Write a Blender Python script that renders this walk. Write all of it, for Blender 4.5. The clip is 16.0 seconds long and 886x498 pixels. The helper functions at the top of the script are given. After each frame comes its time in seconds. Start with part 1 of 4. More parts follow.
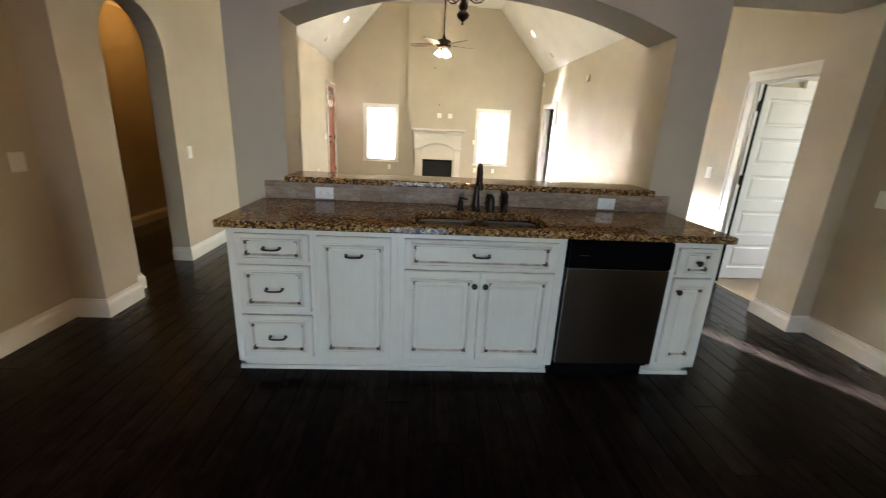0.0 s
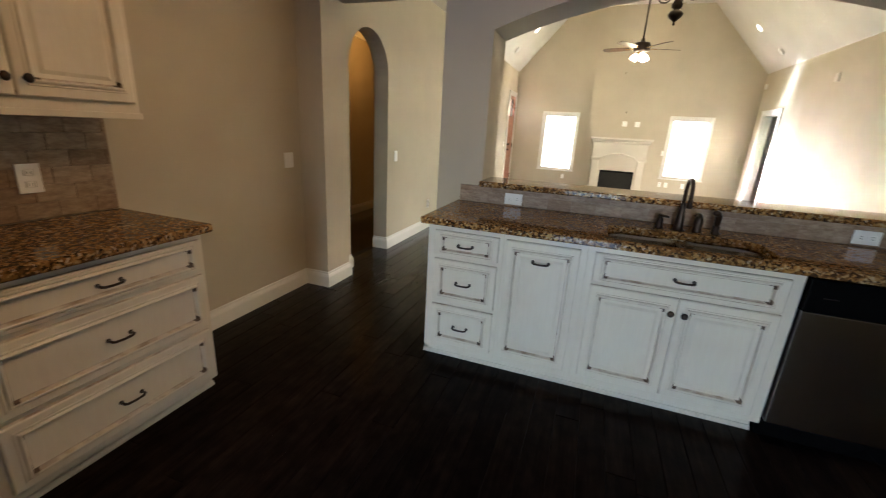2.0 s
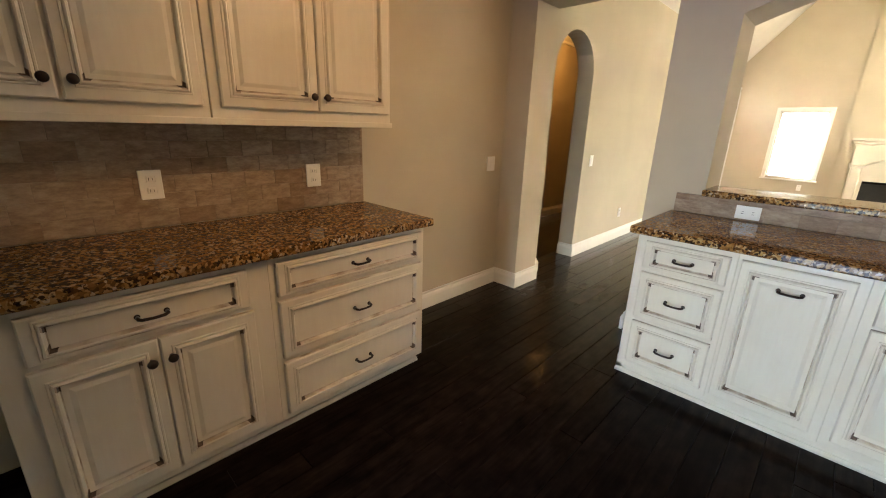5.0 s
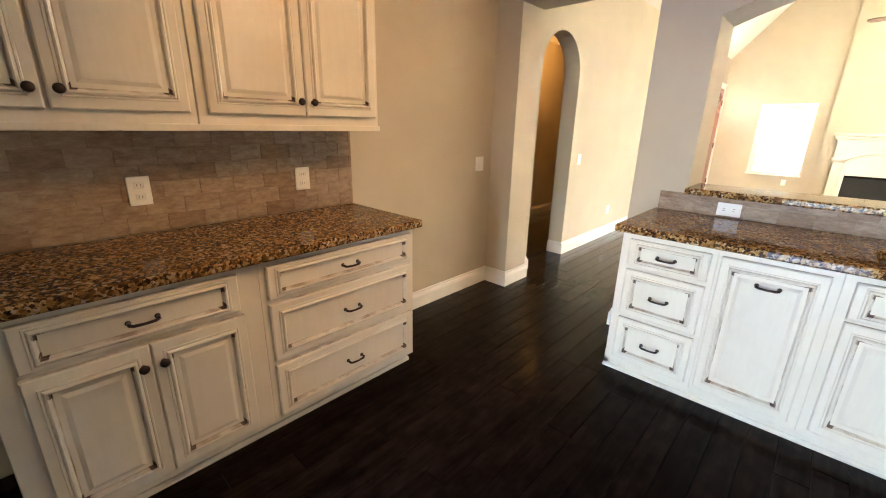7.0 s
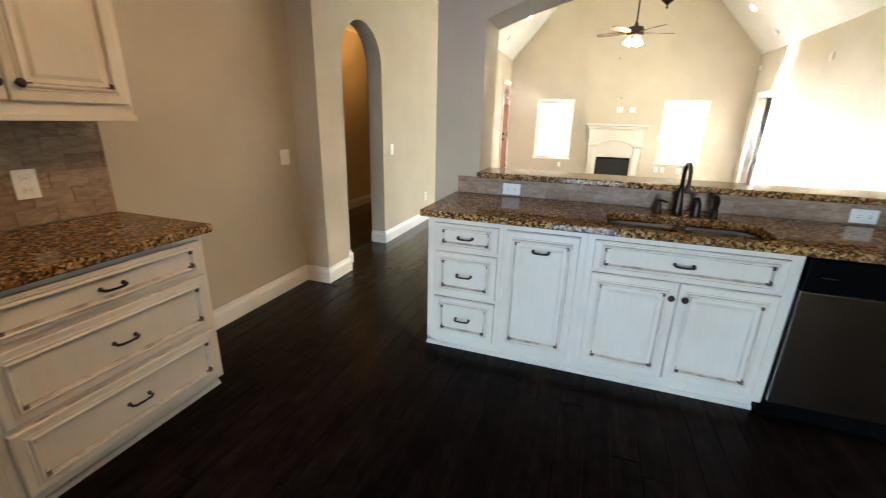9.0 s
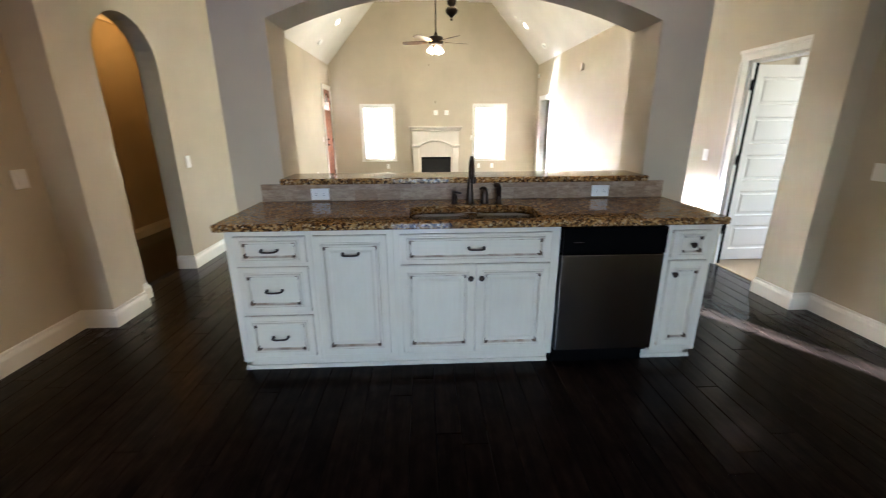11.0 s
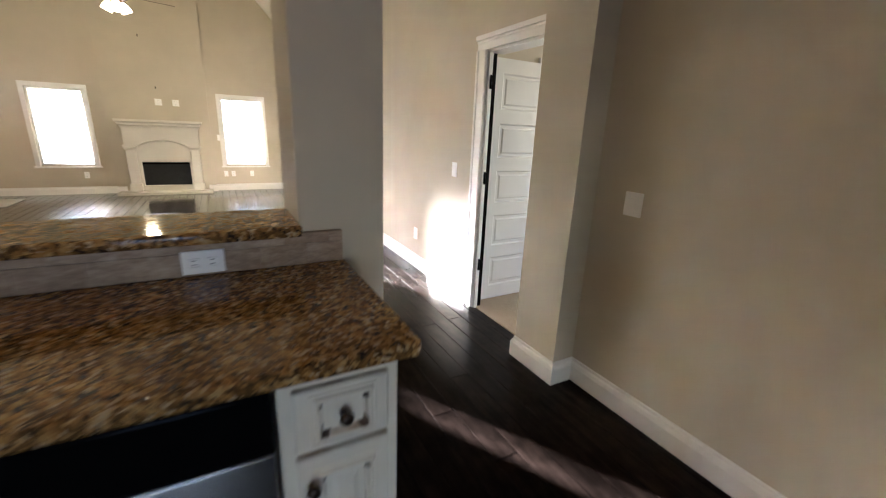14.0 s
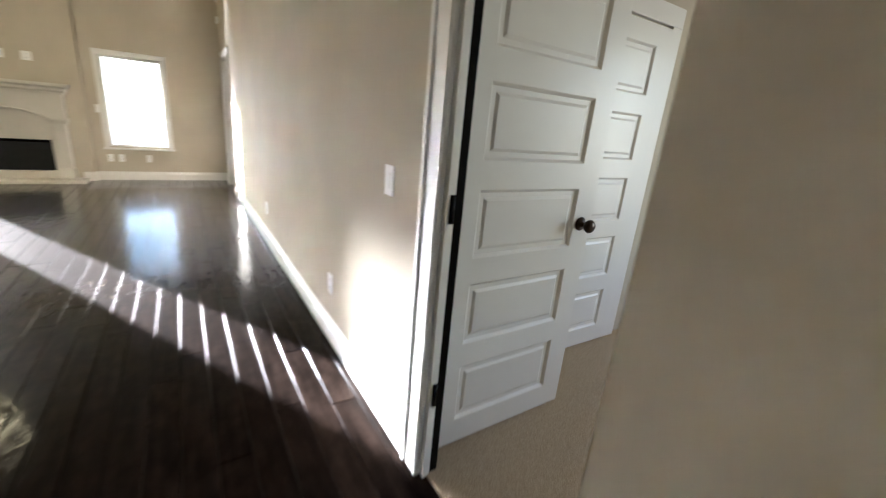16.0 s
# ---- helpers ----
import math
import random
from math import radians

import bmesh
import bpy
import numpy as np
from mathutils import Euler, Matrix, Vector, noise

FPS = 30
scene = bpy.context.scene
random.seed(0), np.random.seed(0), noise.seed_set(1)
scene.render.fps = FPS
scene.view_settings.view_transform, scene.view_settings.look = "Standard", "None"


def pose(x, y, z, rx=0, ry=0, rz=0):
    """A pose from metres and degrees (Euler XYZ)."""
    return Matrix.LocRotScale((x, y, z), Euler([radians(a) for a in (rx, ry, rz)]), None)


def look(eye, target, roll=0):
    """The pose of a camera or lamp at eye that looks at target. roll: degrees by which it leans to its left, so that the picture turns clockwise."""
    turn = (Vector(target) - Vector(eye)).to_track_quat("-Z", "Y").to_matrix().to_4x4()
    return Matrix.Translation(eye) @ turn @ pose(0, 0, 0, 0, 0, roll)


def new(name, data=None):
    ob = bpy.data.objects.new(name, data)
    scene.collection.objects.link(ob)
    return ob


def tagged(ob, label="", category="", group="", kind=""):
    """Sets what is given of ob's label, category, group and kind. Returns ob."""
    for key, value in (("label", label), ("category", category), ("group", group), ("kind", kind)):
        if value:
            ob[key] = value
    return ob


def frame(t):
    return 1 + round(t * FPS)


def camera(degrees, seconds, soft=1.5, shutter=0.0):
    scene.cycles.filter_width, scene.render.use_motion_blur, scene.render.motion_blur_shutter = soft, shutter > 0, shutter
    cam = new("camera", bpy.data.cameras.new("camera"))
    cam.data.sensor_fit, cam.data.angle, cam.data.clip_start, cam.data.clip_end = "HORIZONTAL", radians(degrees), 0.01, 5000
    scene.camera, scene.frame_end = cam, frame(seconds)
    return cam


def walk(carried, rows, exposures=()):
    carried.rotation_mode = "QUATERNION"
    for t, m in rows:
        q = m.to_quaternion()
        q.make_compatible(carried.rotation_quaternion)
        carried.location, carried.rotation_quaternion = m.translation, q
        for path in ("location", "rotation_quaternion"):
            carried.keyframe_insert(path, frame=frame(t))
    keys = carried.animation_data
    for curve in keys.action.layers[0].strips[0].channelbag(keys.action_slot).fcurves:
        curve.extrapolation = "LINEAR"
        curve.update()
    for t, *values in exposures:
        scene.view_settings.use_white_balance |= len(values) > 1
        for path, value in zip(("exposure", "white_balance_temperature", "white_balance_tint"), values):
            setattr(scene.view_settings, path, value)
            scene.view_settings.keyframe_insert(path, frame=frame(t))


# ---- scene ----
cam = camera(95.2, 16.0, soft=1.1, shutter=0.5)
PATH = [
    (0, (-0.048, 0.066, 1.401), (0.065, 1.98, 0.831), 2.8),
    (0.5, (-0.091, 0.054, 1.401), (-0.167, 1.97, 0.831), 3.0),
    (1, (-0.132, 0.038, 1.399), (-0.4, 1.938, 0.834), 2.9),
    (1.5, (-0.166, 0.031, 1.395), (-0.629, 1.889, 0.82), 2.8),
    (2, (-0.204, 0.004, 1.402), (-0.842, 1.81, 0.828), 3.2),
    (2.5, (-0.236, -0.017, 1.403), (-1.047, 1.716, 0.82), 3.3),
    (3, (-0.263, -0.022, 1.405), (-1.229, 1.633, 0.832), 2.6),
    (3.5, (-0.292, -0.053, 1.406), (-1.388, 1.519, 0.834), 2.9),
    (4, (-0.323, -0.077, 1.397), (-1.563, 1.38, 0.815), 2.6),
    (4.5, (-0.346, -0.097, 1.388), (-1.673, 1.279, 0.803), 1.8),
    (7, (-0.313, -0.106, 1.41), (-1.613, 1.293, 0.818), 1.2),
    (7.5, (-0.282, -0.079, 1.415), (-1.453, 1.429, 0.821), 1.0),
    (8, (-0.252, -0.055, 1.41), (-1.266, 1.562, 0.813), 0.7),
    (8.5, (-0.231, -0.023, 1.407), (-1.05, 1.697, 0.798), 1.0),
    (11, (0.006, 0.031, 1.391), (0.093, 1.942, 0.809), -0.3),
    (11.5, (0.12, 0.081, 1.4), (0.438, 1.97, 0.827), -1.1),
    (12, (0.225, 0.209, 1.378), (0.852, 2.007, 0.767), 0.5),
    (12.5, (0.436, 0.439, 1.397), (1.198, 2.205, 0.851), 0.6),
    (13, (0.725, 0.664, 1.388), (1.564, 2.4, 0.856), 2.0),
    (13.5, (1.004, 0.941, 1.383), (1.847, 2.668, 0.829), 2.6),
    (14, (1.282, 1.321, 1.382), (2.207, 3.005, 0.827), 2.3),
    (14.5, (1.594, 1.691, 1.36), (2.492, 3.384, 0.788), 4.1),
    (15, (1.824, 2.089, 1.356), (2.849, 3.725, 0.831), 4.6),
    (15.5, (2.079, 2.456, 1.334), (3.05, 4.114, 0.78), 6.2),
    (15.7, (2.153, 2.589, 1.353), (3.094, 4.238, 0.725), 5.5),
    (16, (2.319, 2.85, 1.31), (3.372, 4.446, 0.725), 5.2),
]
EXPOSURES = [(0, 5.94, 5600, 13), (2.5, 6.02, 5700, 14), (3.5, 6.08, 5950, 15), (4.5, 6.48, 6050, 15), (7, 7.32, 5820, 17), (8.5, 6.9, 5350, 13), (11, 6.25, 5320, 14), (12, 6.18, 5380, 15), (13, 5.78, 5500, 17), (14.5, 5.46, 5650, 18), (15.5, 5.0, 5450, 15), (16, 4.9, 5500, 15)]
walk(cam, [(t, look(eye, target, roll)) for t, eye, target, roll in PATH], EXPOSURES)

# ---- light ----
SUN_WAY = Vector((0.497, -0.857, -0.199)).normalized()
world = bpy.data.worlds.new("sky")
scene.world = world
world.use_nodes = True
wn = world.node_tree.nodes
sky = wn.new("ShaderNodeTexSky")
sky.sky_type, sky.sun_disc, sky.dust_density = "NISHITA", False, 0.1
sky.sun_elevation, sky.sun_rotation = radians(11), math.atan2(-SUN_WAY.x, -SUN_WAY.y)
world.node_tree.links.new(sky.outputs[0], wn["Background"].inputs[0])
wn["Background"].inputs[1].default_value = 0.05


def lamp(name, kind, m, energy, colour, **more):
    data = bpy.data.lights.new(name, kind)
    data.energy, data.color = energy, colour
    ob = new(name, data)
    ob.matrix_basis = m
    if kind == "SUN":
        data.angle = more["angle"]
    if kind == "AREA":
        data.shape, data.size, data.size_y = "RECTANGLE", more["sx"], more["sy"]
        data.spread = radians(more.get("spread", 180))
    if kind in ("POINT", "SPOT"):
        data.shadow_soft_size = more["soft"]
    if kind == "SPOT":
        data.spot_size, data.spot_blend = radians(more["cone"]), 0.6
    return ob


WARM, DAY = (1.0, 0.82, 0.43), (0.60, 0.695, 1.0)
SUNLIGHT = (1.0, 0.96, 0.88)
lamp("sun", "SUN", look((0, 0, 0), SUN_WAY), 5.0, SUNLIGHT, angle=radians(0.5))
# sky light in the openings: two living room windows, the kitchen window, the bedroom window
lamp("window_light", "AREA", pose(-1.175, 11.30, 1.20, -90, 0, 0), 0.0522, (1.0, 0.97, 0.90), sx=0.76, sy=1.32, spread=44)
lamp("window_light", "AREA", pose(1.765, 11.30, 1.20, -90, 0, 0), 0.0348, (1.0, 0.97, 0.90), sx=0.76, sy=1.32, spread=32)
lamp("window_light", "AREA", pose(-0.10, -6.05, 1.15, 90, 0, 0), 0.30, DAY, sx=1.5, sy=2.0, spread=64)
lamp("window_light", "AREA", pose(6.28, 2.6, 1.4, 90, 0, 90), 0.928, (1.0, 0.95, 0.86), sx=1.2, sy=1.4)
# added beams in both windows imitate sun thrown off slats and floor
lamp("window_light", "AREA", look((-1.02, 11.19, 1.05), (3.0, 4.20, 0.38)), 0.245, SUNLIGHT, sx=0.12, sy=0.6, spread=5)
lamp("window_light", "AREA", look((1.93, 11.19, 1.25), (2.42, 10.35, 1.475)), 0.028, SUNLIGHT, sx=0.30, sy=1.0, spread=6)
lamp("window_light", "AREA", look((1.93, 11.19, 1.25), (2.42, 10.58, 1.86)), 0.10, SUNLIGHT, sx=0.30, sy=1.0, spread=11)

# ---- materials ----
def material(name, rough=0.5, metal=0.0, base=(0.5, 0.5, 0.5)):
    m = bpy.data.materials.new(name)
    m.use_nodes = True
    b = m.node_tree.nodes["Principled BSDF"]
    b.inputs["Base Color"].default_value = (*base, 1)
    b.inputs["Roughness"].default_value = rough
    b.inputs["Metallic"].default_value = metal
    return m


def node(m, kind, **inputs):
    n = m.node_tree.nodes.new(kind)
    for key, value in inputs.items():
        n.inputs[key.replace("_", " ")].default_value = value
    return n


def link(m, a, b):
    m.node_tree.links.new(a, b)


def coords(m, scale=(1, 1, 1), per_object=False):
    tc = m.node_tree.nodes.new("ShaderNodeTexCoord")
    mp = m.node_tree.nodes.new("ShaderNodeMapping")
    mp.inputs["Scale"].default_value = scale
    link(m, tc.outputs["Object"], mp.inputs["Vector"])
    if per_object:
        info = m.node_tree.nodes.new("ShaderNodeObjectInfo")
        mul = m.node_tree.nodes.new("ShaderNodeVectorMath")
        mul.operation = "SCALE"
        mul.inputs[0].default_value = (13.0, 7.0, 29.0)
        link(m, info.outputs["Random"], mul.inputs["Scale"])
        link(m, mul.outputs[0], mp.inputs["Location"])
    return mp.outputs["Vector"]


def ramp(m, source, stops):
    r = m.node_tree.nodes.new("ShaderNodeValToRGB")
    e = r.color_ramp.elements
    while len(e) < len(stops):
        e.new(0.5)
    for el, (p, c) in zip(e, stops):
        el.position, el.color = p, (*c, 1)
    link(m, source, r.inputs["Fac"])
    return r.outputs["Color"]


def noise_tex(m, vec, scale, detail=4.0, rough=0.55):
    n = node(m, "ShaderNodeTexNoise", Scale=scale, Detail=detail, Roughness=rough)
    link(m, vec, n.inputs["Vector"])
    return n.outputs["Fac"]


def mix(m, fac, a, b, kind="MIX"):
    n = m.node_tree.nodes.new("ShaderNodeMix")
    n.data_type, n.blend_type = "RGBA", kind
    for value, socket in ((fac, n.inputs[0]), (a, n.inputs[6]), (b, n.inputs[7])):
        if isinstance(value, (int, float)):
            socket.default_value = value
        elif isinstance(value, tuple):
            socket.default_value = (*value, 1)
        else:
            link(m, value, socket)
    return n.outputs[2]


def bump(m, source, strength=0.1, distance=0.01):
    n = node(m, "ShaderNodeBump", Strength=strength, Distance=distance)
    link(m, source, n.inputs["Height"])
    link(m, n.outputs["Normal"], m.node_tree.nodes["Principled BSDF"].inputs["Normal"])


def colour(m, socket):
    link(m, socket, m.node_tree.nodes["Principled BSDF"].inputs["Base Color"])


def roughness(m, source, lo, hi):
    n = node(m, "ShaderNodeMapRange", To_Min=lo, To_Max=hi)
    link(m, source, n.inputs["Value"])
    link(m, n.outputs[0], m.node_tree.nodes["Principled BSDF"].inputs["Roughness"])


def painted(name, base, rough=0.55, grain=0.06, texture=90.0):
    """Rolled paint: faint mottling and orange-peel relief."""
    m = material(name, rough)
    v = coords(m)
    big, fine = noise_tex(m, v, 1.3, 3), noise_tex(m, v, texture, 3)
    lo = tuple(c * (1 - grain) for c in base)
    hi = tuple(min(1, c * (1 + grain)) for c in base)
    colour(m, ramp(m, big, [(0.3, lo), (0.7, hi)]))
    roughness(m, fine, rough - 0.06, rough + 0.08)
    bump(m, fine, 0.12, 0.002)
    return m


M_WALL = painted("greige_wall_paint", (0.515, 0.458, 0.352), 0.66)
M_WALL.node_tree.nodes["Principled BSDF"].inputs["Specular IOR Level"].default_value = 0.02
M_CEIL = painted("ceiling_paint", (0.74, 0.71, 0.65), 0.7)
M_TRIM = painted("white_trim_paint", (0.76, 0.74, 0.69), 0.35, 0.03, 30)
M_STONE = painted("cast_stone", (0.62, 0.58, 0.50), 0.75, 0.08, 40)
M_PLATE = material("white_switch_plastic", 0.35, 0, (0.87, 0.86, 0.83))
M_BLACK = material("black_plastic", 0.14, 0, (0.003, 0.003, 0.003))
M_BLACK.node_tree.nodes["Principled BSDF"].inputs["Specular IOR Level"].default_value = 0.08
# near-black colour carries the shade of a deeper firebox
M_FIREBOX = painted("shaded_firebox", (0.006, 0.006, 0.006), 0.8, 0.3, 20)
M_RAWWOOD = material("raw_plywood", 0.65)
_v = coords(M_RAWWOOD, (2, 2, 22))
colour(M_RAWWOOD, ramp(M_RAWWOOD, noise_tex(M_RAWWOOD, _v, 2.0, 5), [(0.3, (0.22, 0.13, 0.06)), (0.7, (0.36, 0.23, 0.11))]))

# cream cabinet paint with a brushed brown glaze
M_CAB = material("glazed_cream_paint", 0.38)
_v = coords(M_CAB, (9, 9, 1.2), True)
_n = noise_tex(M_CAB, _v, 6.0, 5, 0.6)
_w = noise_tex(M_CAB, coords(M_CAB, (1, 1, 1), True), 5.0, 3)
_c = ramp(M_CAB, _n, [(0.25, (0.715, 0.66, 0.555)), (0.6, (0.745, 0.695, 0.59))])
colour(M_CAB, mix(M_CAB, ramp(M_CAB, _w, [(0.45, (0, 0, 0)), (0.8, (0.22, 0.22, 0.22))]), _c, (0.55, 0.47, 0.36)))
roughness(M_CAB, _n, 0.26, 0.32)
bump(M_CAB, _n, 0.02, 0.002)
M_GLAZE = material("brown_glaze", 0.45)
_v = coords(M_GLAZE, (1, 1, 1), True)
colour(M_GLAZE, ramp(M_GLAZE, noise_tex(M_GLAZE, _v, 14.0, 3), [(0.26, (0.30, 0.21, 0.135)), (0.56, (0.64, 0.575, 0.475))]))
M_GLAZE_DARK = material("dark_glaze_corner", 0.5)
colour(M_GLAZE_DARK, ramp(M_GLAZE_DARK, noise_tex(M_GLAZE_DARK, coords(M_GLAZE_DARK, (1, 1, 1), True), 40.0, 3), [(0.35, (0.035, 0.02, 0.01)), (0.75, (0.20, 0.13, 0.08))]))

M_BRONZE = material("oil_rubbed_bronze", 0.33, 0.85, (0.045, 0.032, 0.024))
roughness(M_BRONZE, noise_tex(M_BRONZE, coords(M_BRONZE), 60.0, 3), 0.25, 0.45)

# brown granite: rounded crystals, black flecks and pale grains
M_GRANITE = material("brown_granite", 0.08)
_v = coords(M_GRANITE)
_d = noise_tex(M_GRANITE, _v, 30.0, 3)
_warp = M_GRANITE.node_tree.nodes.new("ShaderNodeVectorMath")
_warp.operation = "MULTIPLY_ADD"
link(M_GRANITE, _d, _warp.inputs[0])
_warp.inputs[1].default_value = (0.03, 0.03, 0.03)
link(M_GRANITE, _v, _warp.inputs[2])
_vo = node(M_GRANITE, "ShaderNodeTexVoronoi", Scale=95.0)
link(M_GRANITE, _warp.outputs[0], _vo.inputs["Vector"])
_sep = M_GRANITE.node_tree.nodes.new("ShaderNodeSeparateColor")
link(M_GRANITE, _vo.outputs["Color"], _sep.inputs[0])
_cells = ramp(M_GRANITE, _sep.outputs[0], [(0.0, (0.018, 0.012, 0.008)), (0.24, (0.075, 0.035, 0.012)), (0.44, (0.22, 0.108, 0.030)), (0.64, (0.37, 0.205, 0.062)), (0.86, (0.45, 0.30, 0.125)), (1.0, (0.55, 0.45, 0.31))])
_cloud = noise_tex(M_GRANITE, _v, 7.0, 4)
_cells = mix(M_GRANITE, ramp(M_GRANITE, _cloud, [(0.38, (0.45, 0.45, 0.45)), (0.62, (0, 0, 0))]), _cells, (0.19, 0.105, 0.036))
_fl = noise_tex(M_GRANITE, _v, 62.0, 3)
colour(M_GRANITE, mix(M_GRANITE, ramp(M_GRANITE, _fl, [(0.56, (0, 0, 0)), (0.62, (0.94, 0.94, 0.94))]), _cells, (0.014, 0.012, 0.012)))
roughness(M_GRANITE, _fl, 0.03, 0.08)
M_GRANITE.node_tree.nodes["Principled BSDF"].inputs["Specular IOR Level"].default_value = 0.22

# travertine tile, a shade of its own for each piece
M_TILE = material("travertine_tile", 0.55)
_v = coords(M_TILE, (1, 1, 2.6), True)
_n = noise_tex(M_TILE, _v, 16.0, 8, 0.72)
_i = M_TILE.node_tree.nodes.new("ShaderNodeObjectInfo")
_c = ramp(M_TILE, _n, [(0.28, (0.18, 0.12, 0.075)), (0.5, (0.31, 0.228, 0.155)), (0.72, (0.45, 0.36, 0.265))])
_tone = ramp(M_TILE, _i.outputs["Random"], [(0.0, (0.78, 0.68, 0.58)), (0.4, (0.93, 0.90, 0.87)), (1.0, (1.06, 1.05, 1.04))])
colour(M_TILE, mix(M_TILE, 1.0, _c, _tone, "MULTIPLY"))
_pits = noise_tex(M_TILE, _v, 60.0, 3)
bump(M_TILE, _pits, 0.25, 0.003)
M_GROUT = painted("tan_grout", (0.29, 0.235, 0.18), 0.9, 0.1, 120)

# dark hand-scraped planks
M_PLANK = material("espresso_plank", 0.24)
_v = coords(M_PLANK, (14, 1.1, 14), True)
_n = noise_tex(M_PLANK, _v, 2.2, 6, 0.6)
_i = M_PLANK.node_tree.nodes.new("ShaderNodeObjectInfo")
_g = M_PLANK.node_tree.nodes.new("ShaderNodeNewGeometry")
_rnd = mix(M_PLANK, 0.5, _i.outputs["Random"], _g.outputs["Random Per Island"])
_a = ramp(M_PLANK, _n, [(0.3, (0.0050, 0.0033, 0.0026)), (0.7, (0.0185, 0.0126, 0.0101))])
colour(M_PLANK, mix(M_PLANK, 1.0, _a, ramp(M_PLANK, _rnd, [(0.2, (0.72, 0.72, 0.72)), (0.8, (1.22, 1.20, 1.18))]), "MULTIPLY"))
_scrape = noise_tex(M_PLANK, coords(M_PLANK, (7, 4.5, 7), True), 2.2, 3)
_plank_colour = M_PLANK.node_tree.nodes["Principled BSDF"].inputs["Base Color"].links[0].from_socket
_plank_colour = mix(M_PLANK, 1.0, _plank_colour, ramp(M_PLANK, _scrape, [(0.35, (0.62, 0.62, 0.62)), (0.65, (1.35, 1.33, 1.31))]), "MULTIPLY")
_bump = node(M_PLANK, "ShaderNodeBump", Strength=0.5, Distance=0.005)
link(M_PLANK, _scrape, _bump.inputs["Height"])
_body = node(M_PLANK, "ShaderNodeBsdfDiffuse", Roughness=0.3)
link(M_PLANK, _plank_colour, _body.inputs["Color"])
_sheen = node(M_PLANK, "ShaderNodeBsdfGlossy", Color=(1.0, 0.95, 0.90, 1), Roughness=0.40)
_polish = node(M_PLANK, "ShaderNodeBsdfGlossy", Roughness=0.13)
for _n in (_body, _sheen, _polish):
    link(M_PLANK, _bump.outputs["Normal"], _n.inputs["Normal"])
_m1 = node(M_PLANK, "ShaderNodeMixShader")
_m2 = node(M_PLANK, "ShaderNodeMixShader")
_lw = node(M_PLANK, "ShaderNodeLayerWeight")


def graze(power, most):
    """Gloss that grows towards a low angle of sight."""
    p = M_PLANK.node_tree.nodes.new("ShaderNodeMath")
    p.operation = "POWER"
    link(M_PLANK, _lw.outputs["Facing"], p.inputs[0])
    p.inputs[1].default_value = power
    q = M_PLANK.node_tree.nodes.new("ShaderNodeMath")
    q.operation = "MULTIPLY"
    link(M_PLANK, p.outputs[0], q.inputs[0])
    q.inputs[1].default_value = most
    q.use_clamp = True
    return q.outputs[0]


link(M_PLANK, graze(5.0, 0.26), _m1.inputs[0])
link(M_PLANK, graze(6.0, 1.65), _m2.inputs[0])
link(M_PLANK, _body.outputs[0], _m1.inputs[1])
link(M_PLANK, _sheen.outputs[0], _m1.inputs[2])
link(M_PLANK, _m1.outputs[0], _m2.inputs[1])
link(M_PLANK, _polish.outputs[0], _m2.inputs[2])
link(M_PLANK, _m2.outputs[0], M_PLANK.node_tree.nodes["Material Output"].inputs["Surface"])
M_SUBFLOOR = material("dark_subfloor", 0.7, 0, (0.012, 0.009, 0.008))

M_CARPET = material("beige_carpet", 0.95)
_n = noise_tex(M_CARPET, coords(M_CARPET), 160.0, 3, 0.7)
colour(M_CARPET, ramp(M_CARPET, _n, [(0.3, (0.30, 0.22, 0.13)), (0.7, (0.54, 0.43, 0.29))]))
bump(M_CARPET, _n, 0.7, 0.008)

M_STEEL = material("brushed_stainless", 0.2, 1.0, (0.52, 0.515, 0.515))
_n = noise_tex(M_STEEL, coords(M_STEEL, (1, 1, 260)), 5.0, 3)
roughness(M_STEEL, _n, 0.17, 0.23)
_b = M_STEEL.node_tree.nodes["Principled BSDF"]
_b.inputs["Anisotropic"].default_value = 0.9
_b.inputs["Anisotropic Rotation"].default_value = 0.25
_t = M_STEEL.node_tree.nodes.new("ShaderNodeTangent")
_t.direction_type, _t.axis = "RADIAL", "Z"
link(M_STEEL, _t.outputs[0], _b.inputs["Tangent"])
bump(M_STEEL, _n, 0.02, 0.001)
M_SINK = material("satin_sink_steel", 0.22, 1.0, (0.48, 0.465, 0.45))
roughness(M_SINK, noise_tex(M_SINK, coords(M_SINK, (1, 1, 120)), 4.0, 3), 0.16, 0.30)
M_CHERRY = material("stained_entry_wood", 0.35)
_n = noise_tex(M_CHERRY, coords(M_CHERRY, (12, 12, 0.9)), 2.5, 5)
colour(M_CHERRY, ramp(M_CHERRY, _n, [(0.3, (0.17, 0.045, 0.016)), (0.7, (0.36, 0.115, 0.045))]))
M_FANWOOD = material("fan_blade_wood", 0.4)
_n = noise_tex(M_FANWOOD, coords(M_FANWOOD, (2, 16, 2)), 3.0, 4)
colour(M_FANWOOD, ramp(M_FANWOOD, _n, [(0.3, (0.035, 0.019, 0.011)), (0.7, (0.085, 0.048, 0.027))]))
M_BRASS = material("antique_brass", 0.45, 1.0, (0.36, 0.23, 0.085))
M_MAT = painted("pale_door_mat", (0.42, 0.39, 0.33), 0.95, 0.2, 200)
M_GLASS = material("clear_glass", 0.0)
M_GLASS.node_tree.nodes["Principled BSDF"].inputs["Transmission Weight"].default_value = 1.0
M_SLAT = material("white_blind_slat", 0.45, 0, (0.82, 0.81, 0.78))


